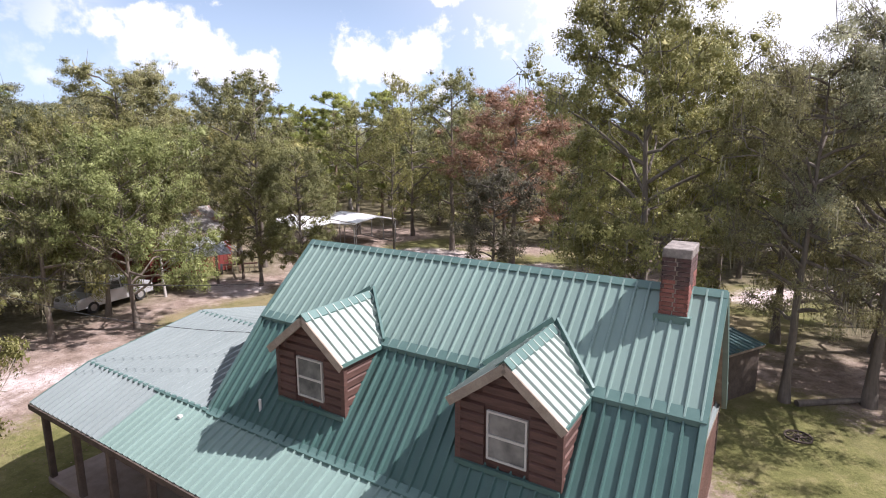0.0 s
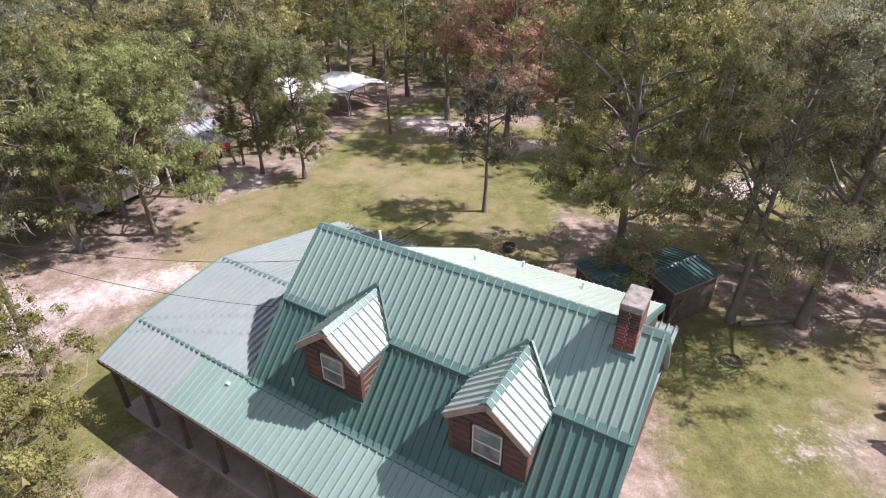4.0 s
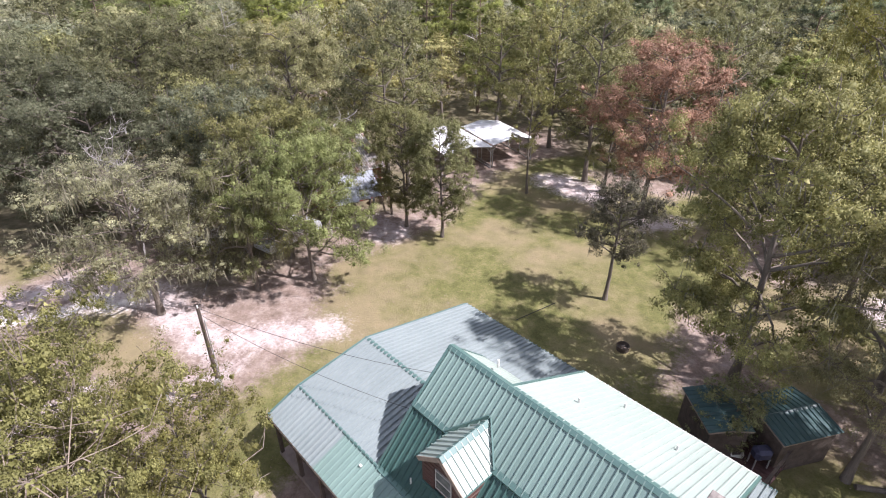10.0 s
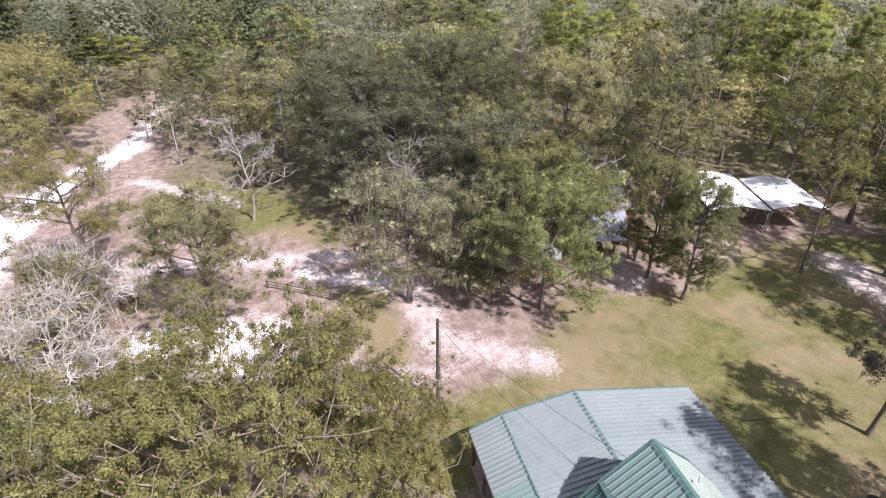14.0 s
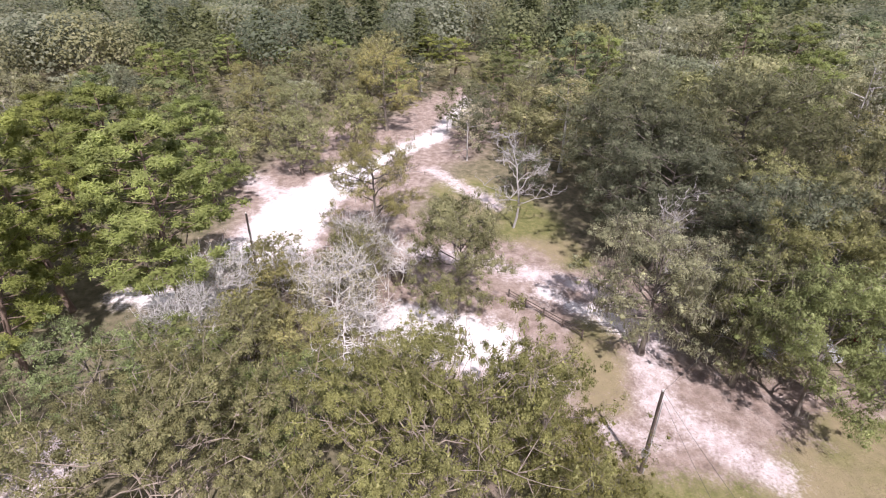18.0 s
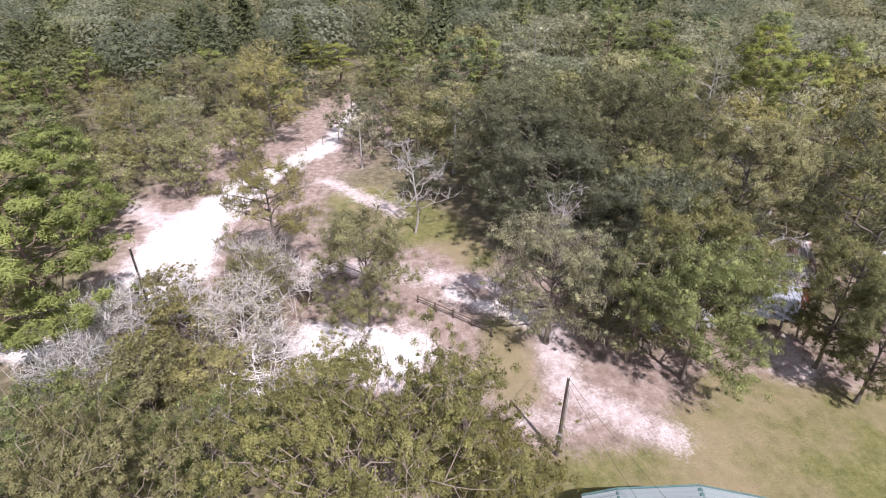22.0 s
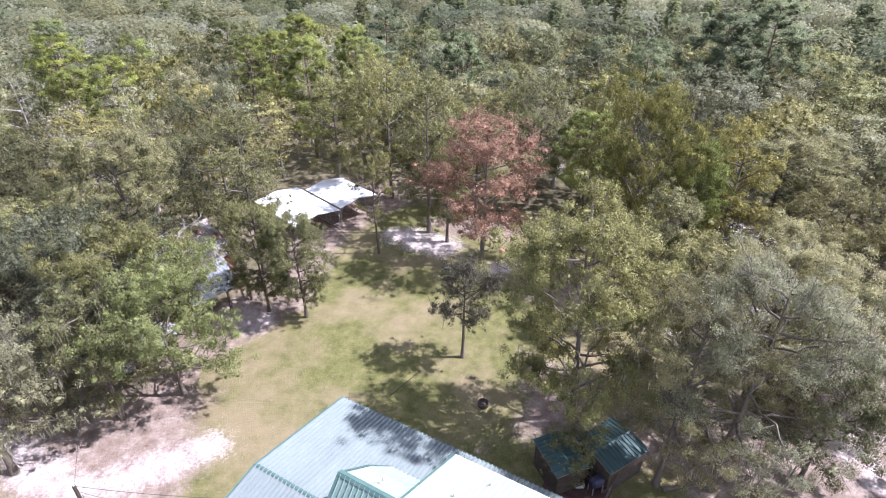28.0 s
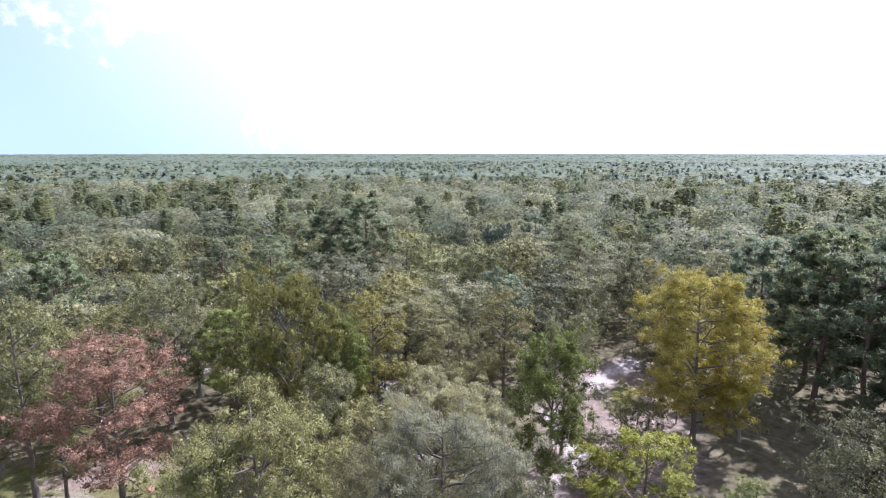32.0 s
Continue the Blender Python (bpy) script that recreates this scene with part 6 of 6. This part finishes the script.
# ---- yard things ----
pit = thing("fire_pit", "dark iron fire pit on the lawn", "fire pit", m=Matrix.LocRotScale((2.97, 22.6, 0), None, (0.72, 0.72, 0.72)))
bm = bmesh.new()
bmesh.ops.create_cone(bm, cap_ends=False, segments=20, radius1=0.42, radius2=0.46, depth=0.4, matrix=Matrix.Translation((0, 0, 0.18)))
bmesh.ops.solidify(bm, geom=bm.faces[:], thickness=0.04)
part("drum", bm, DARK_WOOD, pit, "rusty iron drum")
bm = bmesh.new()
bmesh.ops.create_cone(bm, cap_ends=True, segments=20, radius1=0.4, radius2=0.4, depth=0.06, matrix=Matrix.Translation((0, 0, 0.08)))
part("ash_bed", bm, BLACK, pit)
for k in range(3):
    part("charred_log", beam((math.cos(k * 2.1) * 0.3, math.sin(k * 2.1) * 0.3, 0.14), (-math.cos(k * 2.1) * 0.25, -math.sin(k * 2.1) * 0.25, 0.24), 0.1, sides=8), DARK_WOOD, pit)

ring_t = thing("cart_wheel", "old iron-tyred cart wheel lying on the grass", "wheel", m=Matrix.LocRotScale((10.2, 14.75, 0.03), None, (0.75, 0.75, 0.75)))
bm = bmesh.new()
bmesh.ops.create_cone(bm, cap_ends=False, segments=24, radius1=0.5, radius2=0.5, depth=0.07)
bmesh.ops.solidify(bm, geom=bm.faces[:], thickness=0.06)
part("tyre", bm, DARK_WOOD, ring_t)
for k in range(6):
    a = k * math.pi / 6
    part("spoke", beam((math.cos(a) * 0.46, math.sin(a) * 0.46, 0), (-math.cos(a) * 0.46, -math.sin(a) * 0.46, 0.004 * k), 0.035, 0.03), DARK_WOOD, ring_t)
part("hub", beam((0, 0, -0.05), (0, 0, 0.09), 0.14, sides=12), DARK_WOOD, ring_t)

# planter with yellow flowers and a white bench at the sandy corner
planter = thing("flower_planter", "wooden planter full of yellow flowers", "planter", m=Matrix.LocRotScale((14.3, 12.25, 0), Euler((0, 0, radians(15))), (0.65, 0.65, 0.65)))
part("tub", prism([(-0.42, -0.02), (0.42, -0.02), (0.5, 0.36), (-0.5, 0.36)], "y", -0.22, 0.22), DARK_WOOD, planter)
fr2 = np.random.default_rng(3)
v, f, sn = leaves(np.stack([fr2.uniform(-0.45, 0.45, 40), fr2.uniform(-0.2, 0.2, 40), fr2.uniform(0.36, 0.5, 40)], -1), 0.1, 700, 0.05, fr2)
put("foliage", mesh_np("foliage", v, f, [OAK_BRIGHT]), planter)
YELLOW = leaf("yellow_petals", (0.5, 0.4, 0.02), (0.7, 0.58, 0.03), (0.8, 0.7, 0.06))
v, f, sn = leaves(np.stack([fr2.uniform(-0.45, 0.45, 40), fr2.uniform(-0.2, 0.2, 40), fr2.uniform(0.5, 0.62, 40)], -1), 0.08, 500, 0.045, fr2)
tagged(put("blossom", mesh_np("blossom", v, f, [YELLOW]), planter, "yellow blossom"), kind="stuff")
bench = thing("garden_bench", "white slatted garden bench with red cushion", "bench", m=pose(13.6, 10.7, 0, 0, 0, -60))
for k in range(4):
    part("seat_slat", box(-0.6, 0.6, -0.22 + k * 0.115, -0.22 + k * 0.115 + 0.1, 0.42, 0.445, bevel=0.006), WHITE, bench)
for k in range(3):
    part("back_slat", box(-0.6, 0.6, 0.24, 0.265, 0.55 + k * 0.13, 0.65 + k * 0.13, bevel=0.006), WHITE, bench)
for x in (-0.52, 0.52):
    part("leg", box(x - 0.03, x + 0.03, -0.2, -0.14, -0.05, 0.42), WHITE, bench)
    part("leg", box(x - 0.03, x + 0.03, 0.2, 0.26, -0.05, 0.92), WHITE, bench)
part("cushion", box(-0.25, 0.25, -0.2, 0.2, 0.446, 0.54, bevel=0.035), RED_PAINT, bench, "red cushion")

# log rail fence along the drive
def rail_fence(name, label, a, b, n, rails, h, mat, group, wires=False):
    t = thing(name, label, "fence", group)
    a, b = Vector(a), Vector(b)
    for i in range(n + 1):
        p = a.lerp(b, i / n)
        part("post", beam((p.x, p.y, -0.05), (p.x, p.y, h), 0.12, sides=8, w2=0.1), mat, t)
        if i < n:
            q = a.lerp(b, (i + 1) / n)
            for z in rails:
                part("wire" if wires else "rail", beam((p.x, p.y, z), (q.x, q.y, z), 0.012 if wires else 0.065, sides=6), STEEL if wires else mat, t)
    return t


rail_fence("rail_fence", "low weathered log fence along the sandy drive", (-29.6, 13.0, 0), (-24.0, 15.9, 0), 4, (0.28, 0.52), 0.62, DARK_WOOD, "fences")
rail_fence("wire_fence", "post-and-wire fence round the sandy paddock", (36.0, 26.5, 0), (47.0, 19.5, 0), 5, (0.4, 0.8, 1.15), 1.3, DARK_WOOD, "fences", True)
rail_fence("rail_fence", "red-brown rail fence of a pen in the wood", (-43.0, 66.5, 0), (-33.0, 68.0, 0), 5, (0.5, 0.95), 1.25, RED_PAINT, "fences")
rail_fence("wire_fence", "fence posts beside the sand track", (-63.0, 9.0, 0), (-69.0, 21.5, 0), 5, (0.5, 1.0), 1.2, BARE_WOOD, "fences", True)

bin_t = thing("deer_feeder", "dark wooden feed box with a pale front panel", "feeder", m=pose(-33.6, 5.7, 0, 0, 0, -75))
part("box", prism([(-0.45, 0.0), (0.45, 0.0), (0.45, 0.8), (-0.45, 1.0)], "x", -0.5, 0.5), DARK_WOOD, bin_t)
part("lid", beam((0, -0.5, 1.03), (0, 0.5, 0.81), 1.1, 0.05), DARK_WOOD, bin_t)
part("front_panel", box(-0.28, 0.18, -0.475, -0.452, 0.3, 0.85, bevel=0.006), WHITE, bin_t, "pale painted panel")

# fallen logs
for x, y, a, ln in ((12.6, 16.9, 5, 2.4), (-30.2, 2.2, 40, 3.0), (-24.8, 20.8, 70, 2.2), (21.5, 22.0, 110, 2.6)):
    lg = part("fallen_log", beam((-ln / 2, 0, 0.1), (ln / 2, 0, 0.13), 0.24, sides=10, w2=0.16), BARK)
    lg.matrix_basis = pose(x, y, -0.03, 0, 0, a)
    tagged(lg, "fallen grey-brown log lying on litter", "log", "fallen logs")
# A short hanging wire, put down on the grass.
laid_wire = cable("garden_hose", "short length of hanging wire, laid on the lawn", (-2.6, 23.5, 0.0), (-0.7, 25.7, 0.0), 0.0, 0.02)


# ---- fallen leaves and twigs on the bare ground ----
lr_ = np.random.default_rng(17)


def litter(name, label, caps, n, size, mat, out):
    """Small flat pieces strewn over the open earth; out: how far past the capsules."""
    pts = []
    w = np.array([math.hypot(c[2] - c[0], c[3] - c[1]) * 2 * c[4] + 3.1 * c[4] ** 2 for c in caps])
    pick = lr_.choice(len(caps), n, p=w / w.sum())
    c = np.array(caps)[pick]
    k, a, d = lr_.uniform(0, 1, n), lr_.uniform(0, 2 * np.pi, n), np.sqrt(lr_.uniform(0, 1, n))
    x = c[:, 0] + (c[:, 2] - c[:, 0]) * k + np.cos(a) * d * (c[:, 4] + out)
    y = c[:, 1] + (c[:, 3] - c[:, 1]) * k + np.sin(a) * d * (c[:, 4] + out)
    ok = np.hypot(x, y) < 48
    x, y = x[ok], y[ok]
    z = np.array([noise.noise((p * 0.13, q * 0.13, 0.0)) * 0.07 for p, q in zip(x, y)]) - 0.035
    m = len(x)
    th = lr_.uniform(0, 2 * np.pi, m)
    s = size * lr_.uniform(0.5, 1.5, m)
    t = np.stack([np.cos(th) * s, np.sin(th) * s, lr_.uniform(-0.3, 0.5, m) * s], -1)
    b = np.stack([-np.sin(th) * s * 0.5, np.cos(th) * s * 0.5, lr_.uniform(-0.2, 0.4, m) * s], -1)
    o = np.stack([x, y, z + s * 0.3], -1)
    q = np.stack([o - t, o - b, o + t, o + b], 1).reshape(-1, 3)
    ob = put(name, mesh_np(name, q, np.arange(m * 4).reshape(-1, 4), [mat]))
    return tagged(ob, label, "leaf litter", kind="stuff")


DRY_LEAF = leaf("dry_leaves", (0.10, 0.065, 0.045), (0.24, 0.165, 0.12), (0.4, 0.31, 0.25), 0.1)
YARD = [(-17.0, 12.0, -10.0, 28.0, 6.0), (-30.0, 8.0, -16.0, 18.0, 6.0), (-40.0, 10.0, -28.0, 20.0, 5.0), (-45.0, 0.0, -36.0, -4.0, 5.0), (16.0, 16.0, 34.0, 22.0, 5.0), (-6.0, 40.0, 8.0, 40.0, 6.0)]
litter("leaf_litter", "dry brown and tan leaves strewn over sandy earth", YARD, 22000, 0.026, DRY_LEAF, 0.5)
LAWN = [c for c in GRASS if math.hypot(c[0], c[1]) < 45]
GRASS_BLADE = leaf("grass_blades", (0.09, 0.1, 0.035), (0.14, 0.14, 0.052), (0.2, 0.18, 0.085), 0.2)
litter("grass_tufts", "short thin lawn grass with dry blades", LAWN, 20000, 0.017, GRASS_BLADE, 0.3)
